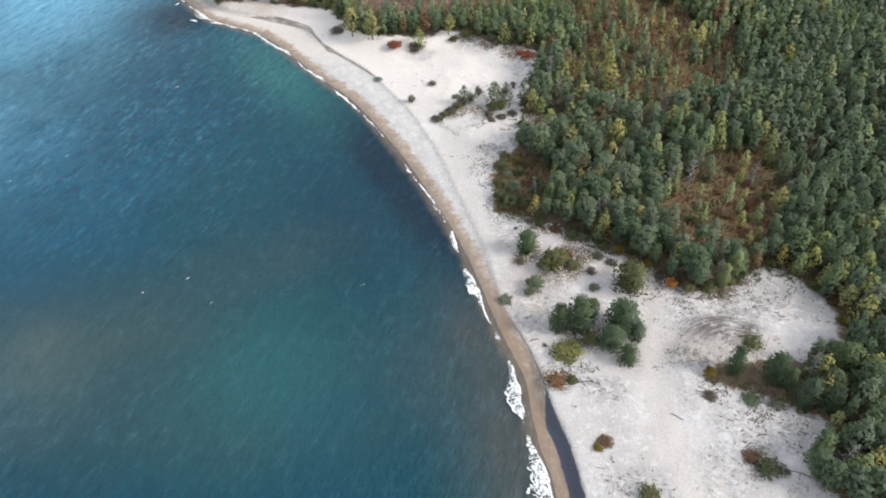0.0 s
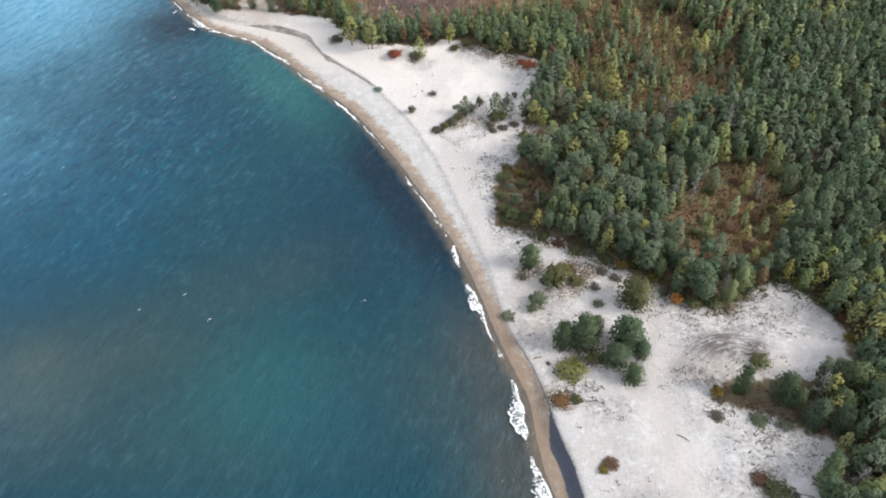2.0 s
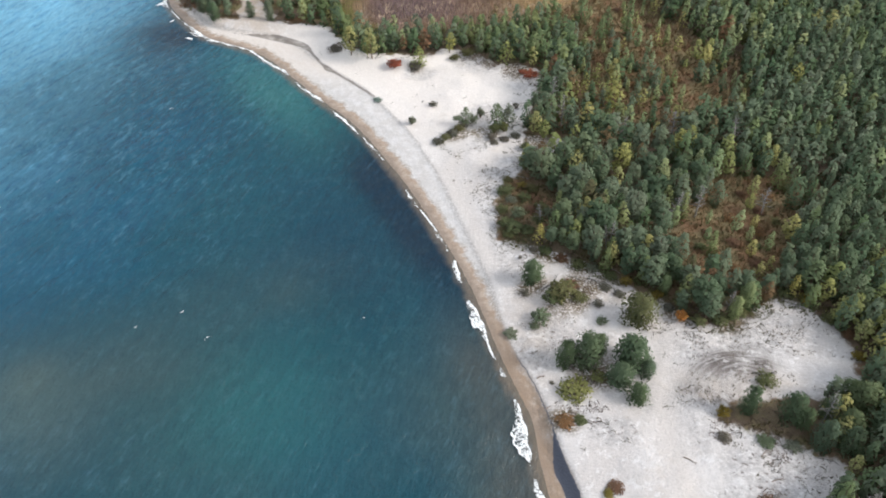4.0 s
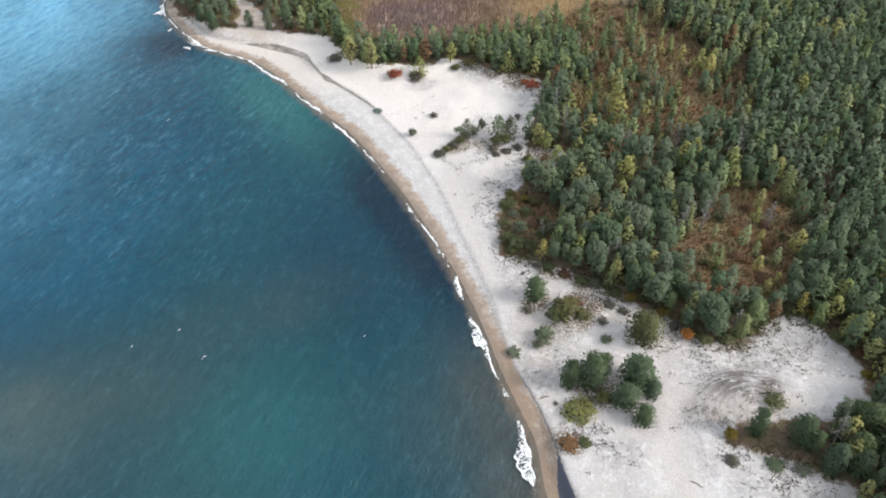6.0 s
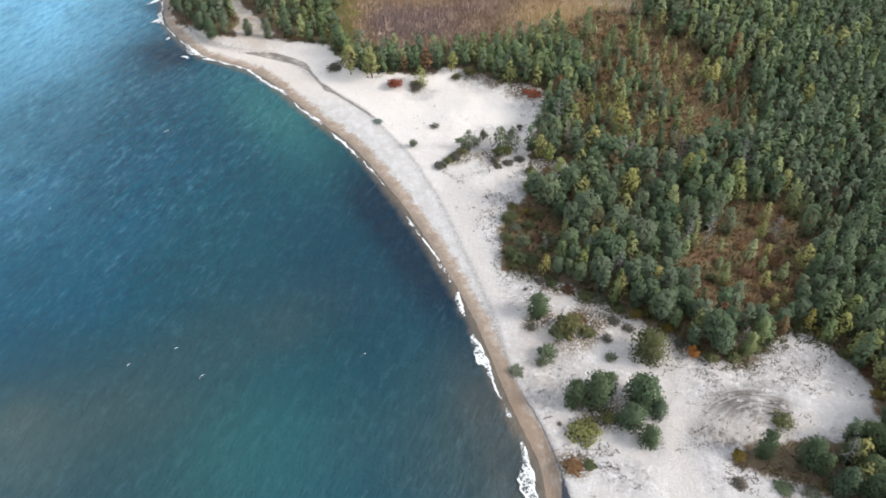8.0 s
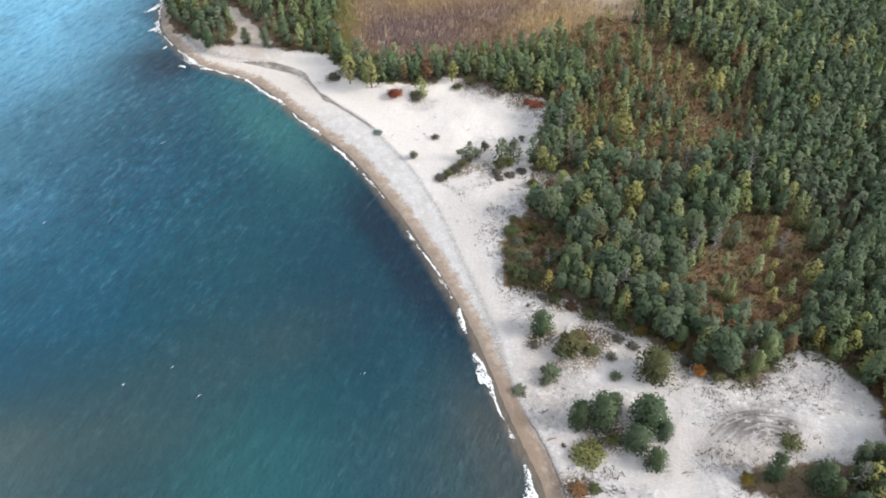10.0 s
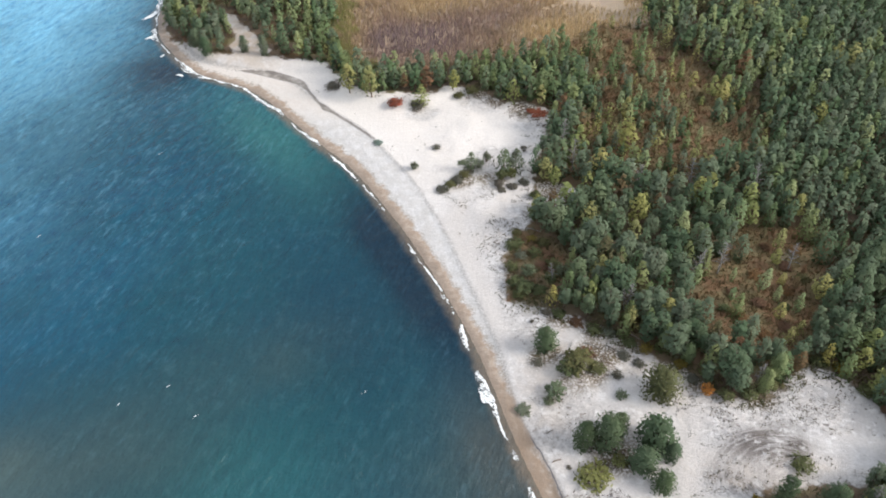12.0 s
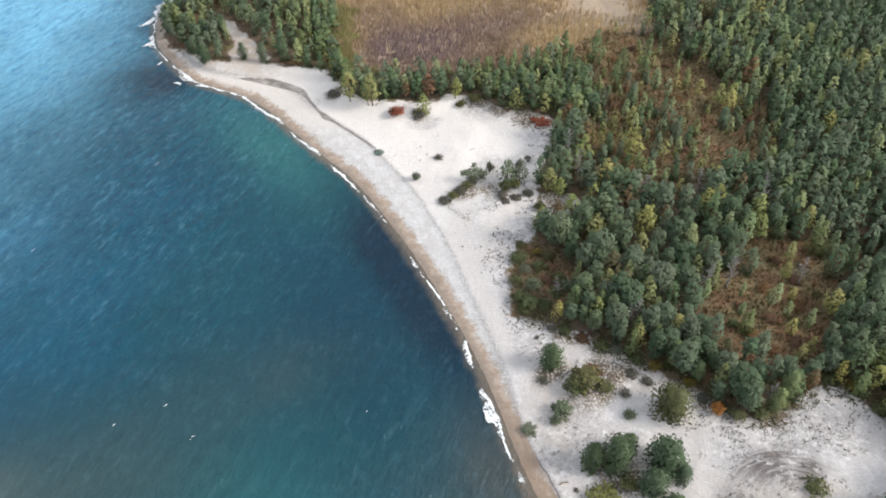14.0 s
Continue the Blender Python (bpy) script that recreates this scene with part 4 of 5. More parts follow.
for x, y, h in ((-12.0, 219.4, 6.0), (-4.0, 223.5, 6.0), (10.5, 217.5, 6.5), (-24.5, 223.4, 9.0), (-30.3, 226.4, 8.5), (-0.6, 190.6, 5.4), (6.8, 188.4, 7.4), (8.9, 189.6, 5.0), (22.8, 167.4, 8.5), (32.1, 168.4, 9), (62.1, 144.8, 7.5), (55.6, 172.1, 8),
                (55.3, 166.7, 7), (64.9, 168.7, 7), (26.8, 183.9, 9.5), (34.9, 195.8, 9.5), (45.9, 174.7, 8), (79.5, 200.8, 8), (86.6, 239.6, 9), (78.2, 254.7, 9), (91.5, 226.1, 8.5),
                (94.6, 224.4, 8.5), (59.9, 212.2, 7), (56.0, 96.5, 5.6), (63.5, 91.5, 7.5), (17.5, 183.5, 6.0), (56.4, 100.0, 6.4), (66.5, 117.0, 6.5), (65.0, 123.0, 6.0), (63.5, 127.5, 6.5), (70, 118, 8), (66, 131, 7.5), (64.5, 99.5, 7), (66, 90.5, 7), (62.5, 85.5, 7), (70.5, 99, 8), (68, 113, 8), (71.5, 124, 8), (66.5, 122.5, 7.5), (75, 133, 8), (15.2, 185.2, 6.5), (12.8, 174.6, 5.0), (9.6, 190.6, 6.0)):
    tree("gold", x, y, h, 1.15, leaf="grey" if x < 12 and 180 < y < 200 else "")
    TAKEN.append((x, y, 1.7))
for x, y, h, w in ((13.3, 146.6, 5.6, 0.8), (58.7, 129.6, 5.6, 0.8)):
    tree("gold", x, y, h, w, leaf="lemon", label="small birch with clear yellow autumn leaves")
    TAKEN.append((x, y, 1.6))
for x, y, h, w in ((46.2, 123.6, 6.0, 0.55), (48.8, 126.4, 7.0, 0.5), (35.2, 131.0, 5.0, 0.6)):
    tree("bushy", x, y, h, w, leaf="aspen", label="light green young pine at the wood's edge")
    TAKEN.append((x, y, 1.6))
for x, y, h in ((32.4, 239.5, 10), (35.9, 226.5, 9), (43.6, 231.0, 13), (25.4, 236.0, 8), (38.6, 233.0, 8.5), (20.3, 216, 11), (27, 221, 11), (50.0, 126.7, 6.5), (60.9, 126.7, 6.0)):
    tree("spruce", x, y, h, 0.62 if h > 12 else (0.9 if h > 7 else 1.25))
    TAKEN.append((x, y, 2.0))
for k, (x, y, h) in enumerate(((20.3, 196.0, 9), (27.0, 144.8, 7), (40.4, 152.1, 8), (45.9, 153.3, 8.5), (45.8, 179.4, 8.5), (33.8, 178.5, 9), (59.1, 176.5, 8.5), (59.3, 153.2, 7.5), (22.1, 189.4, 8),
                               (54.3, 99.0, 7), (53.5, 82.0, 7.5), (45.6, 125.2, 6), (69.4, 109.1, 8), (14.1, 152.3, 5), (26.4, 144.2, 5.5))):
    snag(x, y, h, k)

# shrubs on the sand
for name, leaf, x, y, wide, high, label in (
        ("juniper_bush", "juniper", 16.4, 108.2, 6.2, 1.9, "spreading olive-yellow juniper bush on sand"),
        ("juniper_bush", "juniper", 20.4, 110.6, 2.8, 2.2, "spreading olive-yellow juniper bush on sand"),
        ("heather_patch", "ochre", 13.8, 101.6, 3.6, 0.8, "low orange-brown shrub at the beach edge"),
        ("juniper_bush", "olive", 16.4, 101.6, 2.6, 0.8, "low green-brown shrub at the beach edge"),
        ("heather_patch", "yellow", 18.9, 87.4, 1.9, 0.8, "small yellow-orange shrub alone on sand"),
        ("heather_patch", "rust", 20.2, 88.6, 2.8, 0.45, "dry reddish creeping twigs on sand"),
        ("willow_shrub", "grey", 11.8, 125.3, 4.2, 2.4, "open grey-green willow shrub on sand"),
        ("willow_shrub", "grey", 10.6, 123.6, 2.2, 1.6, "open grey-green willow shrub on sand"),
        ("willow_shrub", "grey", 6.3, 122.4, 3.2, 0.6, "faded grey shrub at the beach edge"),
        ("willow_shrub", "dark", 24.6, 132.6, 2.6, 0.7, "small dark twiggy shrub on sand"),
        ("willow_shrub", "dark", 12.6, 110.4, 1.0, 0.3, "small dark twiggy shrub on sand"),
        ("willow_shrub", "grey", 22.8, 123.9, 2.4, 1.2, "pale grey-green shrub beside the pines"),
        ("juniper_bush", "olive", 16.2, 130.8, 6.4, 2.6, "wide low olive juniper on a sandy hummock"),
        ("juniper_bush", "olive", 19.4, 129.4, 3.6, 1.1, "wide low olive juniper on a sandy hummock"),
        ("juniper_bush", "olive", 14.4, 129.6, 4.6, 2.0, "wide low olive juniper on a sandy hummock"),
        ("heather_patch", "rust", 18.2, 133.4, 3.6, 0.6, "brown heather skirting a sandy hummock"),
        ("willow_shrub", "dark", 9.6, 132.4, 2.2, 0.9, "small dark twiggy shrub on sand"),
        ("willow_shrub", "dark", 22.7, 128.0, 2.2, 1.6, "small dark green shrub on sand"),
        ("willow_shrub", "dark", 26.9, 130.6, 2.4, 1.1, "small dark grey shrub on sand"),
        ("rowan_bush", "yellow", 28.5, 133.6, 2.6, 2.6, "yellow autumn shrub at the wood's edge"),
        ("rowan_bush", "yellow", 33.9, 129.8, 2.6, 2.4, "yellow autumn shrub at the wood's edge"),
        ("rowan_bush", "orange", 36.9, 123.6, 2.6, 3.2, "bright orange autumn shrub by the wood"),
        ("juniper_bush", "olive", 48.0, 108.2, 4.2, 1.9, "yellow-olive bush beside the pine grove"),
        ("rowan_bush", "yellow", 39.3, 101.8, 2.8, 2.2, "golden yellow shrub beside the pine grove"),
        ("willow_shrub", "dark", 38.4, 96.9, 2.6, 0.9, "low grey-green shrub on sand"),
        ("willow_shrub", "grey", 48.4, 94.6, 3.2, 0.8, "thin grey leafless shrub on sand"),
        ("willow_shrub", "grey", 44.6, 95.8, 3.4, 0.9, "thin grey leafless shrub on sand"),
        ("juniper_bush", "olive", 43.8, 82.4, 4.6, 1.8, "olive juniper bush with brown skirts on sand"),
        ("heather_patch", "rust", 41.8, 84.6, 3.0, 0.8, "brown heather patch beside a juniper"),
        ("willow_shrub", "dark", 46.4, 81.6, 1.5, 0.7, "small dark twiggy shrub on sand"),
        ("juniper_bush", "olive", 25.2, 78.4, 3.6, 1.3, "olive juniper bush low on the sand"),
        ("rowan_bush", "red", -18.4, 219.4, 4.2, 3.4, "deep red autumn bush at the dune foot"),
        ("rowan_bush", "red", 14.6, 211.9, 2.6, 0.8, "low red autumn bush along the dune crest"),
        ("rowan_bush", "red", 16.4, 210.8, 4.8, 0.9, "low red autumn bush along the dune crest"),
        ("willow_shrub", "dark", -12.9, 218.4, 4.0, 2.2, "dark brown-green shrub on the dune slope"),
        ("willow_shrub", "olive", -2.6, 221.2, 3.0, 1.6, "green-brown shrub on the dune crest"),
        ("juniper_bush", "olive", 0.9, 222.4, 4.4, 1.4, "green-brown shrub on the dune crest"),
        ("willow_shrub", "grey", -13.3, 193.2, 2.2, 3.0, "upright olive shrub alone on sand"),
        ("willow_shrub", "dark", -8.2, 200.4, 2.4, 1.5, "small dark shrub alone on sand"),
        ("juniper_bush", "dark", -7.0, 184.6, 3.4, 1.2, "low dark olive scrub on open sand"),
        ("juniper_bush", "olive", -5.2, 185.6, 3.2, 1.6, "low dark olive scrub on open sand"),
        ("willow_shrub", "dark", -3.6, 187.0, 3.4, 2.0, "dark scrub in a band across the sand"),
        ("willow_shrub", "olive", -2.2, 188.6, 3.0, 2.4, "olive scrub in a band across the sand"),
        ("willow_shrub", "dark", -0.8, 190.4, 3.2, 2.2, "dark scrub in a band across the sand"),
        ("willow_shrub", "grey", 1.2, 192.0, 3.0, 3.0, "grey-green willow in a band of scrub"),
        ("willow_shrub", "grey", 3.2, 194.4, 2.2, 4.4, "upright grey-green willow on open sand"),
        ("juniper_bush", "olive", 6.2, 186.8, 3.6, 3.8, "dense green bush beneath thin young trees"),
        ("willow_shrub", "dark", 5.4, 184.4, 3.0, 2.0, "dark scrub at the foot of a green bush"),
        ("juniper_bush", "juniper", 8.4, 187.4, 2.8, 4.2, "bright yellow-green bush among young trees"),
        ("willow_shrub", "dark", 8.4, 184.0, 3.0, 1.0, "low dark scrub at the foot of a bush"),
        ("willow_shrub", "dark", 6.0, 182.8, 2.6, 0.6, "low dark twigs spread over sand"),
        ("willow_shrub", "dark", 11.0, 185.0, 2.8, 0.9, "low dark shrub on sand by the wood"),
        ("willow_shrub", "dark", 9.8, 195.6, 2.0, 2.6, "small dark upright shrub on sand"),
        ("willow_shrub", "dark", 11.9, 197.2, 1.8, 2.4, "small dark upright shrub on sand"),
        ("willow_shrub", "grey", -2.2, 194.4, 3.0, 0.5, "faint grey creeping scrub on sand"),
        ("willow_shrub", "teal", -22.2, 204.9, 2.6, 0.4, "small pale blue-green willow mat by the creek"),
        ("willow_shrub", "dark", -34.6, 230.4, 4.4, 1.0, "dark brown twiggy scrub at the creek"),
        ("juniper_bush", "olive", 7.6, 164.0, 4.4, 1.8, "dark green shrub at the wood's sandy edge"),
        ("juniper_bush", "olive", 8.4, 151.4, 5.0, 2.6, "dark green shrub at the wood's sandy edge"),
        ("juniper_bush", "olive", 12.4, 172.8, 3.8, 2.8, "light green shrub at the wood's sandy edge"),
        ("juniper_bush", "olive", 11.2, 150.2, 3.4, 2.2, "green shrub in the scrubby margin of the wood"),
        ("juniper_bush", "olive", 13.6, 152.6, 3.0, 2.4, "green shrub in the scrubby margin of the wood"),
        ("willow_shrub", "grey", 16.0, 154.6, 3.2, 3.0, "grey-green shrub in the scrubby margin of the wood"),
        ("rowan_bush", "yellow", 11.0, 165.4, 2.4, 2.0, "yellow shrub in the scrubby margin of the wood"),
        ("juniper_bush", "olive", 8.2, 168.0, 2.6, 1.2, "dark green shrub at the wood's sandy edge"),
        ("heather_patch", "rust", 12.4, 157.0, 3.6, 0.6, "rust-brown heather in the scrubby margin"),
        ("heather_patch", "rust", 14.0, 160.2, 3.0, 0.6, "rust-brown heather in the scrubby margin"),
        ("juniper_bush", "olive", 13.0, 179.6, 3.0, 2.4, "light green shrub beside a sandy pocket"),
        ("juniper_bush", "olive", 26.0, 135.6, 3.0, 1.6, "olive-brown bush along the wood's sandy edge"),
        ("willow_shrub", "grey", 23.0, 138.2, 2.8, 1.8, "grey-green shrub along the wood's sandy edge"),
        ("juniper_bush", "olive", 20.4, 139.6, 3.4, 1.6, "olive-brown bush along the wood's sandy edge"),
        ("heather_patch", "rust", 17.4, 141.6, 3.2, 0.8, "brown heather along the wood's sandy edge"),
        ("juniper_bush", "olive", 14.4, 143.8, 3.0, 1.6, "olive-brown bush along the wood's sandy edge"),
        ("willow_shrub", "dark", 12.0, 144.6, 2.0, 1.0, "small dark shrub along the wood's sandy edge"),
        ("willow_shrub", "dark", 35.4, 126.6, 2.6, 1.2, "small dark shrub along the wood's sandy edge"),
        ("juniper_bush", "olive", 39.8, 122.4, 3.4, 2.0, "olive-brown bush along the wood's sandy edge"),
        ("juniper_bush", "olive", 57.4, 129.6, 3.2, 2.0, "olive-brown bush along the wood's sandy edge"),
        ("rowan_bush", "yellow", 60.6, 127.4, 3.0, 2.6, "yellowing bush along the wood's sandy edge"),
        ("juniper_bush", "olive", 63.4, 122.6, 3.4, 2.2, "olive-brown bush along the wood's sandy edge"),
        ("heather_patch", "rust", 65.6, 118.6, 3.2, 1.4, "brown heather along the wood's sandy edge"),
        ("rowan_bush", "yellow", 65.2, 113.4, 2.8, 2.0, "yellowing bush along the wood's sandy edge"),
        ("juniper_bush", "olive", 43.6, 123.0, 3.6, 2.0, "olive-brown bush along the wood's sandy edge"),
        ("juniper_bush", "olive", 47.8, 124.6, 3.2, 1.8, "olive-brown bush along the wood's sandy edge"),
        ("willow_shrub", "dark", 9.3, 142.6, 0.9, 0.5, "small dark twiggy shrub on sand")):
    shrub(name, leaf, x, y, wide, high, label)
    TAKEN.append((x, y, wide * 0.35))


# low brown and green scrub in the open parts of the wood
for x, y, wide, high, leaf in ((6.8, 152.6, 3.6, 2.4, "olive"), (9.6, 155.4, 3.4, 2.6, "grey"), (6.6, 157.4, 3.0, 1.8, "olive"), (11.4, 161.0, 3.2, 2.2, "olive"), (8.6, 160.6, 2.8, 1.6, "grey"), (14.6, 156.8, 3.6, 3.0, "olive"),
                               (13.4, 164.2, 3.0, 2.2, "olive"), (7.4, 149.6, 3.0, 1.8, "olive"), (47, 140, 3.0, 1.2, "ochre"), (51, 144, 3.4, 1.3, "rust"), (54, 138, 3.0, 1.1, "rust"), (50, 136, 2.8, 1.2, "ochre"), (57, 147, 3.2, 1.4, "ochre"),
                               (47, 147, 3.0, 1.2, "rust"), (53, 152, 3.4, 1.3, "ochre"), (59, 154, 3.2, 1.4, "rust"), (62, 158, 3.0, 1.3, "ochre"), (57, 160, 3.0, 1.2, "rust"), (44.5, 143, 2.8, 1.4, "olive"), (55.5, 143, 2.6, 1.6, "olive"),
                               (61, 150, 2.8, 1.6, "olive"), (41, 205, 3.2, 1.4, "ochre"), (47, 198, 3.0, 1.3, "rust"), (52, 206, 3.4, 1.4, "ochre"), (44, 214, 3.0, 1.4, "rust"), (50, 220, 3.2, 1.5, "ochre"), (40, 222, 3.0, 1.4, "rust"),
                               (45, 232, 3.4, 1.5, "ochre"), (51, 236, 3.0, 1.4, "rust"), (38, 240, 3.2, 1.5, "ochre"), (44, 246, 3.4, 1.5, "rust"), (38, 192, 3.0, 1.4, "olive"), (56, 214, 3.0, 1.4, "olive")):
    shrub("juniper_bush" if leaf in ("olive", "grey") else "heather_patch", leaf, x, y, wide, high, "low green scrub in a clearing of the wood" if leaf in ("olive", "grey") else "low orange-brown scrub in a clearing of the wood")
    TAKEN.append((x, y, wide * 0.3))


for x, y, wide, high in ((-38, 250, 4, 3), (-35.5, 246, 3.5, 2.4), (-37, 256, 4, 3.2), (-38.5, 262, 3.6, 3), (-33, 243, 3.2, 2), (-40, 268, 4, 3.4), (-36, 265, 3, 2), (-41, 274, 4, 3),
                         (-29, 240.5, 3, 2.2), (-24, 238, 2.8, 2.4), (-15, 237.5, 2.6, 2), (-42, 257, 3.4, 3)):
    shrub("willow_shrub", "olive", x, y, wide, high, "olive-green willow at the edge of the reeds")
    TAKEN.append((x, y, wide * 0.3))


# ---- the wood ----
def scatter():
    """Tree places on a jittered lattice, sparse in the heath and the glade, crowded inland."""
    out = []
    xs, ys = np.meshgrid(np.arange(-88, 148, 1.0), np.arange(60, 350, 1.0))
    x = xs.ravel() + rng.uniform(-0.5, 0.5, xs.size)
    y = ys.ravel() + rng.uniform(-0.5, 0.5, xs.size)
    w = side_distance(x, y, wood_line)
    ok = (w > 0.2) & (x < 105 + 0.3625 * (y - 78)) & (y < 330) & ~((x > 35) & (x < 57) & (y > 92) & (y < 108))
    x, y, w = x[ok], y[ok], w[ok]
    fld, hth, gld = inside(x, y, REED_FIELD), inside(x, y, HEATH), inside(x, y, GLADE)
    gp_ = np.maximum(np.maximum(inside(x, y, SANDY_GAP), inside(x, y, POCKET)), inside(x, y, SCRUB) - 1.0)
    clump = grain(x, y, 11, 61)
    order = rng.permutation(len(x))
    cells = {}
    for i in order:
        if fld[i] > -0.8 or gp_[i] > -1.5 or (x[i] < -46 and w[i] < 1.6):
            continue
        dense = 66 + 0.10 * (y[i] - 180) - x[i] < 0
        gap = 2.45 if dense else (2.3 + 0.8 * clump[i] if w[i] < 20 and y[i] < 182 else 2.1 + 1.0 * clump[i])
        if w[i] < 11 and y[i] < 150 and gld[i] < -0.5:
            gap = 2.0
        if hth[i] > -3.5 or gld[i] > -0.5:
            gap = (1.5 + 0.75 * clump[i] + 1.9 * math.exp(-((x[i] - 57 + 0.33 * (y[i] - 200)) / 6.5) ** 2)) if hth[i] > -3.5 else 5.0
            if hth[i] > -1.5 and y[i] > 226:
                gap = 4.4
        if y[i] > 222 and x[i] < 26:
            gap = 2.3 if x[i] > -46 else 2.6 + 1.2 * clump[i]
        if gap > 3.0 and rng.rand() < 0.05 and (hth[i] > -3.5 or gld[i] > -0.5):
            gap = 2.4
        cx, cy = int(x[i] // 3), int(y[i] // 3)
        reach = int(gap // 3) + 1
        if any((px - x[i]) ** 2 + (py - y[i]) ** 2 < gap * gap for ax in range(cx - reach, cx + reach + 1) for ay in range(cy - reach, cy + reach + 1) for px, py in cells.get((ax, ay), ())):
            continue
        if any((px - x[i]) ** 2 + (py - y[i]) ** 2 < (r + 0.8) ** 2 for px, py, r in TAKEN):
            continue
        cells.setdefault((cx, cy), []).append((x[i], y[i]))
        open_ = hth[i] > -3.5 or gld[i] > -0.5
        r = rng.rand()
        if dense:
            kind = "young" if r < 0.88 else ("spruce" if r < 0.98 else "gold")
            h = rng.uniform(6.5, 9.5)
        elif x[i] < -46:
            kind = "pine" if r < (0.8 if x[i] < -62 else 0.3) else ("young" if r < 0.88 else "spruce")
            h = rng.uniform(5.0, 8.5)
        elif y[i] > 222 and x[i] < 26:
            kind = "spruce" if r < 0.42 else ("young" if r < 0.72 else ("aspen" if r < 0.86 else ("birch" if r < 0.93 else "gold")))
            h = rng.uniform(5.0, 8.2) if r < 0.9 else rng.uniform(3, 5)
        elif open_:
            kind = "spruce" if r < 0.12 else ("gold" if r < 0.28 else ("young" if r < 0.46 else ("aspen" if r < 0.60 else "birch")))
            h = rng.uniform(3.0, 7.0) if r < 0.60 else rng.uniform(1.6, 4.4)
        else:
            front = 0.62 if (w[i] < 22 and y[i] < 182) else 0.30
            kind = "pine" if r < front else ("spruce" if r < front + 0.16 else ("young" if r < 0.89 else ("birch" if r < 0.95 else "gold")))
            h = rng.uniform(6.0, 9.5) * (0.88 if (w[i] < 9 and y[i] < 145) else (0.85 if w[i] < 3 else 1))
        # aspens by the field; on the spit lighter leaves stand in for sunlit crowns
        pale = 0.4 if (50 < x[i] < 84 and y[i] > 212) or x[i] < -44 else (0.05 if dense else 0.07)
        if kind in ("young", "pine") and rng.rand() < pale and not (kind == "pine" and w[i] < 8):
            kind = "aspen"
        out.append((kind, x[i], y[i], h, rng.uniform(0.85, 1.2)))
    return out


wood = scatter()
wood.sort(key=lambda q: (q[1] - 38) ** 2 + (q[2] - 125) ** 2)
outer = [q for q in wood if q[1] > 72 + 0.3625 * (q[2] - 78) or q[2] > 316]
wood = [q for q in wood if not (q[1] > 72 + 0.3625 * (q[2] - 78) or q[2] > 316)]
NEAR = 300
for kind, x, y, h, w in wood[:NEAR]:
    tree(kind, x, y, h, w)


def joined(name, kind, rows, label, shapes):
    """All farther trees of one kind in one object."""
    V, F, T, N, n = [], [], [], [], 0
    soft = [leaf_normals(cv) for _, (cv, cf) in shapes]
    TV, TF, m = [], [], 0
    if not rows:
        return
    xs, ys = np.array([r[1] for r in rows]), np.array([r[2] for r in rows])
    zs = plan(xs, ys)[3] - 0.05
    for (k_, x, y, h, w), z in zip(rows, zs):
        pick = rng.randint(len(shapes))
        (tv, tf), (cv, cf) = shapes[pick]
        a = rng.uniform(0, 6.283)
        rot = np.array(((math.cos(a), -math.sin(a), 0), (math.sin(a), math.cos(a), 0), (0, 0, 1)), np.float32)
        scale, at = np.array((h * w, h * w, h), np.float32), np.array((*site(x, y), z), np.float32)
        V.append((cv * scale) @ rot.T + at)
        N.append(soft[pick] @ rot.T)
        F.append(cf + n)
        T.append(np.full(len(cv), rng.rand(), np.float32))
        n += len(cv)
        TV.append((tv * scale) @ rot.T + at)
        TF.append(tf + m)
        m += len(tv)
    e = new(name)
    tagged(e, label, "trees", kind="stuff")
    c = part("crowns", mesh_of("crowns", np.concatenate(V), np.concatenate(F), MAT[LEAF[kind] + "_stuff"], {"tint": np.concatenate(T)}, np.concatenate(N)), e)
    t = part("trunks", mesh_of("trunks", np.concatenate(TV), np.concatenate(TF), MAT["bark"]), e)
    tagged(c, kind="stuff")
    tagged(t, kind="stuff")


far = wood[NEAR:]
for kind, name, label in (("pine", "far_pine_wood", "distant grey-green pines of the coastal wood"), ("spruce", "far_conifer_wood", "distant dark pointed conifers of the wood"),
                          ("gold", "far_larch_wood", "distant yellowing larches scattered in the wood"), ("aspen", "far_aspen_wood", "distant light green slender aspens"), ("birch", "far_birch_wood", "distant brown autumn birches in the heath"), ("young", "far_young_wood", "dense stand of slim young conifers inland")):
    joined(name, kind, [r for r in far if r[0] == kind], label, FAR_TREES[kind])
coarse = []
for k in range(4):
    t_, b_ = trunk_soup(1.0, 0.018, 0, 0.1, 0.2, 0.02)
    coarse.append((t_, oval_crown(b_, 42, 0.10, 0.15, 0.7, 0.095)))
joined("outer_wood", "young", outer, "continuing conifer wood farther inland", coarse)


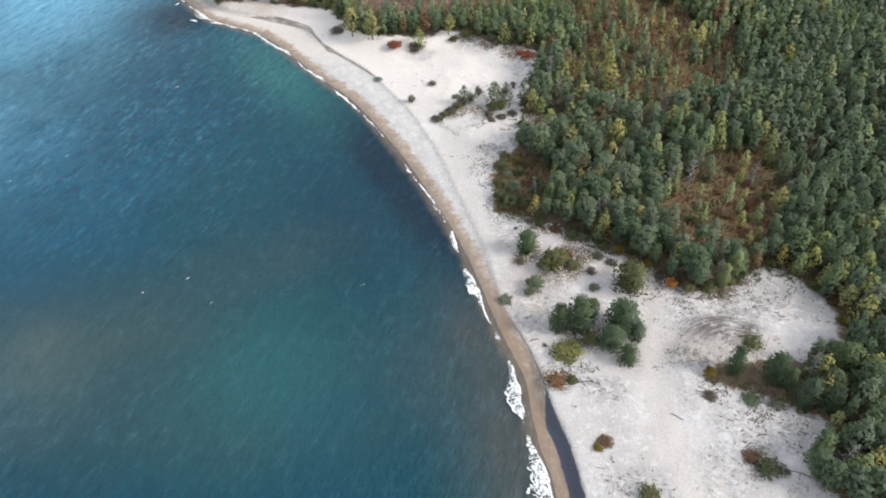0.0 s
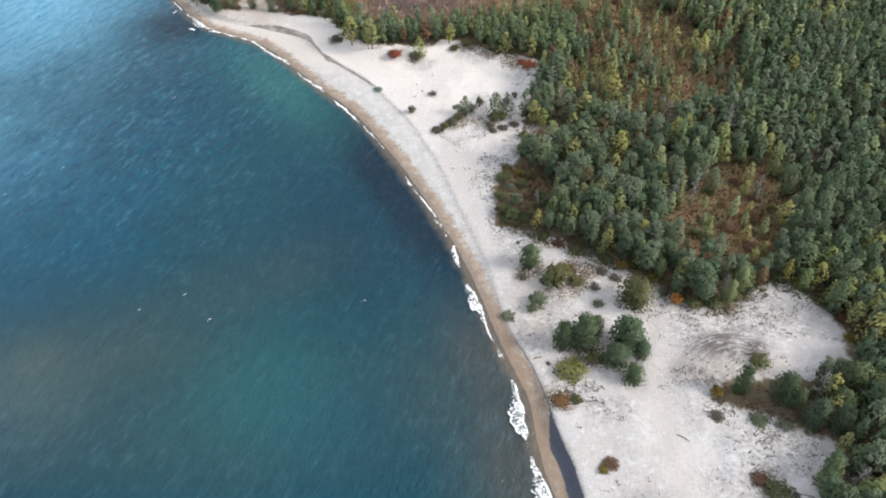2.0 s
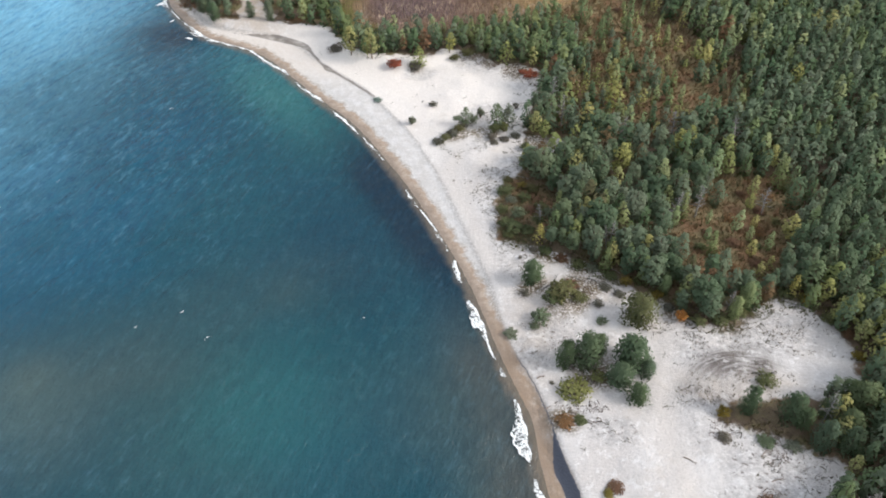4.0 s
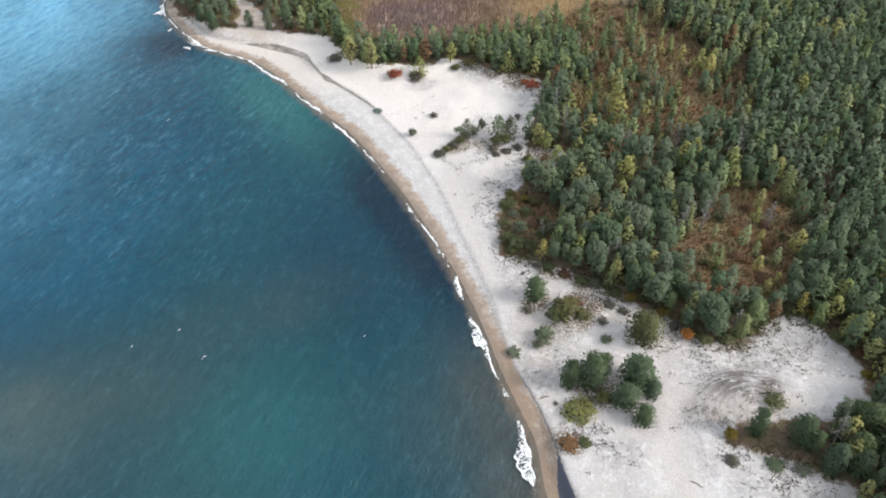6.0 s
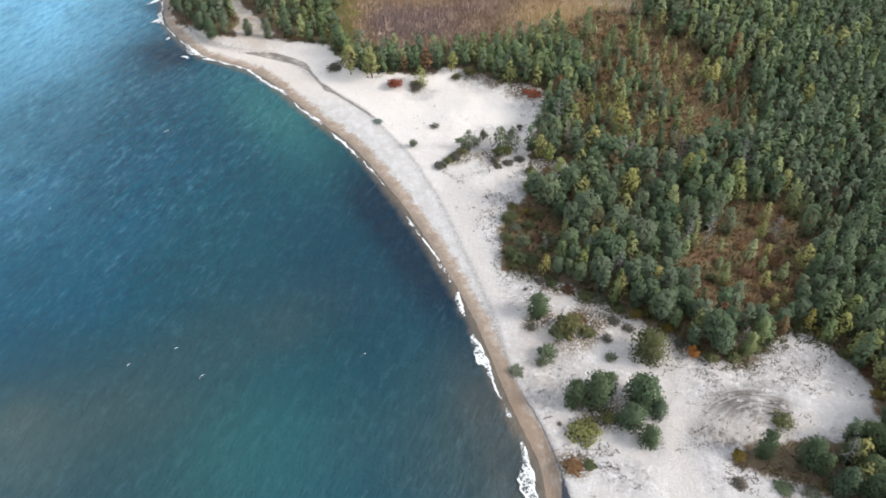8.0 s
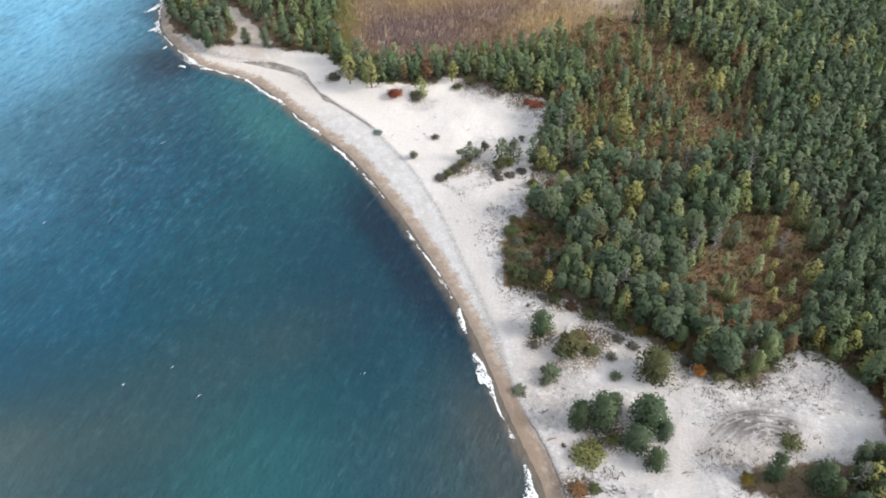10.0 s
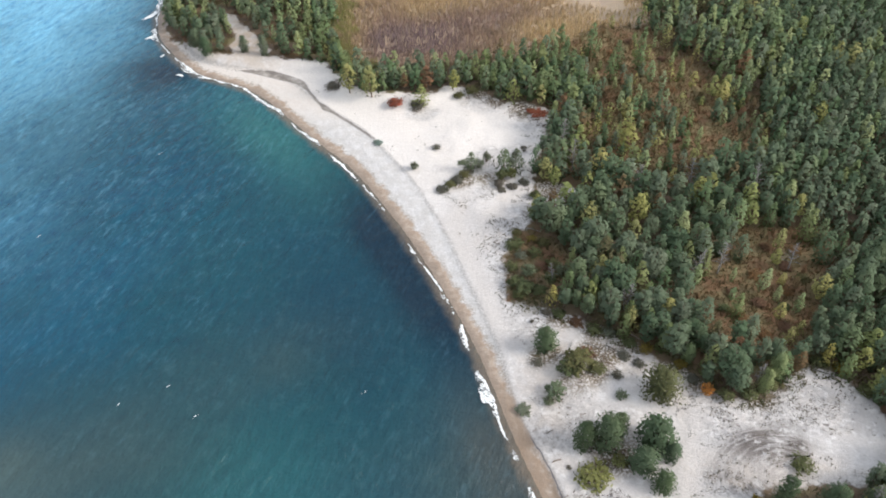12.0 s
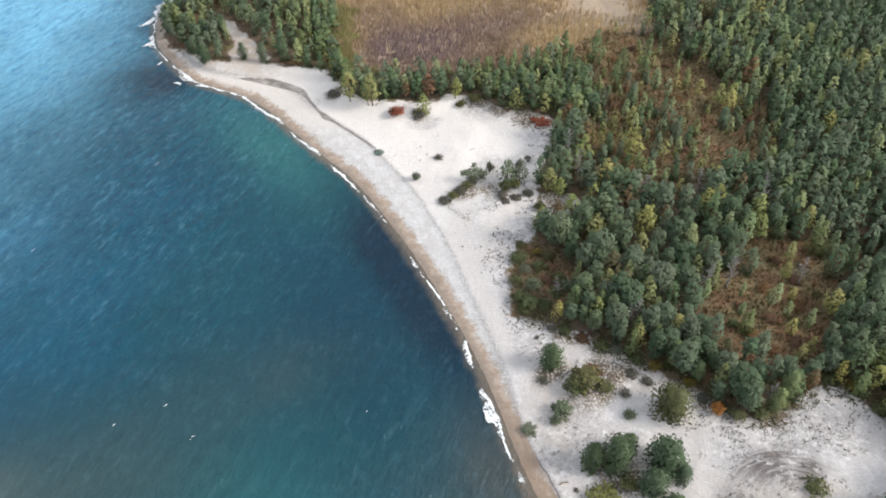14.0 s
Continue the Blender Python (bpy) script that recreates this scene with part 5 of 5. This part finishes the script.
# ---- undergrowth, reeds and grass: uncountable ----
def tufts(name, material, xs, ys, wide, high, blades, label, tint):
    """Small upright sprays of narrow blades."""
    zs = plan(xs, ys)[3]
    n = len(xs)
    a = rng.uniform(0, 6.283, (n, blades))
    lean = rng.uniform(0.15, 1.0, (n, blades)) * wide[:, None]
    bx, by = xs[:, None] + rng.normal(0, 0.12, (n, blades)) * wide[:, None] * 2, ys[:, None] + rng.normal(0, 0.12, (n, blades)) * wide[:, None] * 2
    tip = np.stack([bx + lean * np.cos(a), by + lean * np.sin(a), zs[:, None] + high[:, None] * rng.uniform(0.55, 1.0, (n, blades))], -1)
    b = rng.uniform(0, 6.283, (n, blades))
    r = 0.22 * wide[:, None] * rng.uniform(0.6, 1.2, (n, blades))
    p = np.stack([bx + r * np.cos(b), by + r * np.sin(b), zs[:, None] - 0.05 + 0 * bx], -1)
    q = np.stack([bx - r * np.cos(b), by - r * np.sin(b), zs[:, None] - 0.05 + 0 * bx], -1)
    V = np.stack([p, q, tip], 2).reshape(-1, 3)
    V[:, 0], V[:, 1] = site(V[:, 0], V[:, 1])
    F = np.arange(len(V)).reshape(-1, 3)
    ob = new(name, mesh_of(name, V, F, material, {"tint": np.repeat(tint, blades * 3)}))
    tagged(ob, label, "grass", kind="stuff")


def random_in(x0, x1, y0, y1, n):
    return rng.uniform(x0, x1, n), rng.uniform(y0, y1, n)


x, y = random_in(-60, 65, 234, 345, 55000)
ok = (inside(x, y, REED_FIELD) > -1) & (inside(x, y, BARE_FIELD) + 5 * (grain(x, y, 5, 71) - 0.6) + rng.normal(0, 4.5, len(x)) < 0)
x, y = x[ok], y[ok]
# golden reeds near (32, 253), with a patch of sunlight painted into their tint
tufts("dry_reeds", MAT["reed"], x, y, rng.uniform(0.3, 0.62, len(x)), rng.uniform(1.1, 2.7, len(x)), 3, "tall dry brown and purple reeds covering a field",
      np.clip(0.45 + 0.55 * grain(x, y, 12, 72) - 0.85 * blob(x, y, -12, 252, 22, 13) + 0.8 * blob(x, y, 32, 253, 17, 9) + 0.55 * blob(x, y, -31, 252, 5, 18, 8) + 0.25 * step(262, 285, y) + rng.normal(0, 0.12, len(x)), 0, 1))
x, y = random_in(0, 110, 70, 262, 90000)
ok = (side_distance(x, y, wood_line) > 0.5) & (inside(x, y, REED_FIELD) < 0)
ok &= (grain(x, y, 3.5, 73) + 0.58 * ((inside(x, y, HEATH) > -4) | (inside(x, y, GLADE) > -3) | (inside(x, y, SCRUB) > -1))) > 0.52
x, y = x[ok], y[ok]
tufts("undergrowth", MAT["autumn_stuff"], x, y, rng.uniform(0.18, 0.42, len(x)), rng.uniform(0.2, 0.9, len(x)), 5, "rust-brown and olive undergrowth on the forest floor",
      np.clip(0.6 * grain(x, y, 6, 74) + 0.40 * ((inside(x, y, HEATH) > -4) | (inside(x, y, GLADE) > -2)) + rng.normal(0, 0.25, len(x)) - 0.16, 0, 1))
x, y = random_in(-40, 66, 74, 232, 60000)
_, bb, ww, _ = plan(x, y)
patchy_ = np.zeros(len(x))
for lx, ly, ra, rb, turn in ((50, 119, 11, 6, 10), (38, 119, 6, 6, 0), (37, 108, 6, 4, 20), (44, 111, 8, 5, 0), (45, 90, 8, 4, -15), (22, 99, 4, 3, 0), (31, 80, 14, 4, 0), (40, 84, 6, 5, 0), (9, 153, 5, 9, 10),
                            (9, 142, 5, 5, 0), (12, 121, 6, 7, 0), (22, 132, 6, 4, -30), (3, 194, 9, 5, 20), (2, 182, 8, 3, 20), (4, 219, 8, 4, -20), (15, 209, 5, 4, 0), (12, 180, 5, 7, 0), (5, 170, 4, 7, 0)):
    patchy_ = np.maximum(patchy_, blob(x, y, lx, ly, ra, rb, turn))
ok = (bb > 2.0) & (ww < 2.0) & (grain(x, y, 2.6, 75) * 0.7 + grain(x, y, 0.9, 76) * 0.35 + 0.30 * np.exp(-(ww / 4) ** 2) + 0.30 * patchy_ > 0.86)
x, y = x[ok], y[ok]
tufts("dune_grass", MAT["tuft"], x, y, rng.uniform(0.14, 0.36, len(x)), rng.uniform(0.12, 0.42, len(x)), 5, "sparse dry grass tufts on the sand", rng.rand(len(x)))
x, y = random_in(6, 60, 118, 152, 16000)
ok = (np.abs(side_distance(x, y, wood_line) - 0.2) < 2.2) & (grain(x, y, 2.4, 77) > 0.38)
x, y = x[ok], y[ok]
tufts("margin_grass", MAT["margin"], x, y, rng.uniform(0.18, 0.4, len(x)), rng.uniform(0.2, 0.55, len(x)), 5, "olive grass and low herbs along the wood's edge", np.clip(grain(x, y, 4, 78) + rng.normal(0, 0.2, len(x)), 0, 1))
x, y = random_in(30, 62, 104, 126, 9000)
ok = (blob(x, y, 39, 117.5, 7.5, 5, 10) + 0.6 * blob(x, y, 52, 119, 9, 4, 8) > 0.35) & (grain(x, y, 1.1, 79) * 0.6 + grain(x, y, 3.2, 80) * 0.5 > 0.62) & (side_distance(x, y, wood_line) < 0.5)
x, y = x[ok], y[ok]
tufts("short_grass", MAT["tuft"], x, y, rng.uniform(0.10, 0.24, len(x)), rng.uniform(0.08, 0.25, len(x)), 4, "short dry grass in dense specks on sand", 0.6 * rng.rand(len(x)))
x, y = random_in(5, 60, 76, 140, 26000)
near_ = np.zeros(len(x))
for lx, ly, lr in ((15.2, 104.4, 3.4), (18.6, 103.2, 3.2), (18, 131, 5.0), (21, 132, 4.0), (47, 99.5, 5.0), (42, 85, 3.5), (20, 88, 1.2), (19, 112, 4), (45, 94, 4), (39, 98, 3)):
    near_ = np.maximum(near_, np.exp(-(((x - lx) ** 2 + (y - ly) ** 2) / lr ** 2)))
x2, y2 = random_in(-40, 22, 204, 236, 16000)
near2 = np.zeros(len(x2))
for lx, ly, lr in ((4, 220.5, 3.5), (8, 217, 3.5), (12, 213.5, 4), (16.5, 209.5, 3), (-13, 218.5, 2.6), (0, 222, 3), (-35, 231, 3), (19, 206, 3)):
    near2 = np.maximum(near2, np.exp(-(((x2 - lx) ** 2 + (y2 - ly) ** 2) / lr ** 2)))
x, y, near_ = np.concatenate([x, x2]), np.concatenate([y, y2]), np.concatenate([near_, near2])
ok = near_ * (0.4 + grain(x, y, 1.6, 81)) > 0.52
x, y = x[ok], y[ok]
tufts("creeping_twigs", MAT["twigs"], x, y, rng.uniform(0.15, 0.4, len(x)), rng.uniform(0.1, 0.35, len(x)), 5, "reddish-brown creeping twigs and dry leaves on sand", rng.rand(len(x)))

x, y = random_in(-46, -20, 237, 292, 24000)
edge_ = inside(x, y, REED_FIELD)
ok = (edge_ > -3.0) & (edge_ + 4.0 * (grain(x, y, 4, 82) - 0.5) < 4.5) & (x < -24) & (side_distance(x, y, wood_line) > -1)
x, y = x[ok], y[ok]
tufts("marsh_grass", MAT["gold_stuff"], x, y, rng.uniform(0.25, 0.5, len(x)), rng.uniform(0.7, 1.9, len(x)), 4, "olive and straw-coloured tall grass between wood and reeds", np.clip(grain(x, y, 3.5, 83) + rng.normal(0, 0.2, len(x)), 0, 1))
x, y = random_in(-88, -40, 240, 300, 26000)
ok = (side_distance(x, y, wood_line) + 4.0 * (grain(x, y, 3, 84) - 0.5) > 0.8) & (inside(x, y, SANDY_GAP) < -0.8) & (inside(x, y, REED_FIELD) < 0) & (grain(x, y, 2.4, 85) > 0.42)
x, y = x[ok], y[ok]
tufts("spit_heather", MAT["autumn_stuff"], x, y, rng.uniform(0.2, 0.4, len(x)), rng.uniform(0.15, 0.5, len(x)), 4, "brown heather and dry grass under spit pines", np.clip(grain(x, y, 5, 86) + rng.normal(0, 0.2, len(x)), 0, 1))


# ---- driftwood ----
def log(x, y, length, radius, turn, twigs=2, pale=False):
    s = Soup()
    s.put(*tube([(-length / 2, 0, radius * 0.8), (-length * 0.1, 0.06 * length, radius), (length * 0.25, 0.02 * length, radius * 0.9), (length / 2, -0.05 * length, radius * 0.6)],
                [radius, radius * 0.95, radius * 0.7, radius * 0.3], 6))
    for k in range(twigs):
        u = length * (0.1 + 0.2 * k)
        s.put(*tube([(u, 0.02 * length, radius), (u + 0.18 * length, (0.16 if k % 2 else -0.16) * length, radius * 1.4)], [radius * 0.4, radius * 0.1], 4))
    ob = new("driftwood_log", mesh_of("driftwood_log", *s.arrays(), MAT["deadwood" if pale else "drift"]))
    ob.matrix_basis = pose(*site(x, y), ground_z(x, y) - 0.02, 0, 0, turn)
    tagged(ob, "bleached pale branch lying on the sand" if pale else "weathered grey-brown driftwood log lying on sand", "log", group="driftwood")


for q in ((32.2, 92.7, 2.2, 0.09, -35), (44.0, 93.6, 4.0, 0.10, 50), (10.9, 111.9, 1.6, 0.12, 20), (16.0, 106.6, 3.2, 0.10, -5), (11.5, 104.9, 1.2, 0.08, 40), (44.5, 88.6, 2.4, 0.10, 15), (13.5, 131.6, 3.2, 0.08, 60), (27.4, 137.2, 2.4, 0.08, -40)):
    log(*q)
for q in ((14.0, 133.4, 3.0, 0.09, 30), (15.6, 135.2, 2.6, 0.08, 75), (19.6, 135.4, 3.4, 0.09, -25), (23.0, 134.4, 3.0, 0.08, -35), (57.6, 127.2, 3.6, 0.12, -20), (58.8, 126.2, 2.6, 0.10, 40),
          (43.2, 85.6, 1.8, 0.10, 60), (52.6, 92.2, 3.2, 0.10, -12), (49.0, 81.0, 4.0, 0.12, -25), (20.2, 177.6, 2.8, 0.10, -40), (21.0, 180.4, 2.2, 0.10, 10), (11.6, 168.8, 2.6, 0.10, -20)):
    log(*q, 3, True)
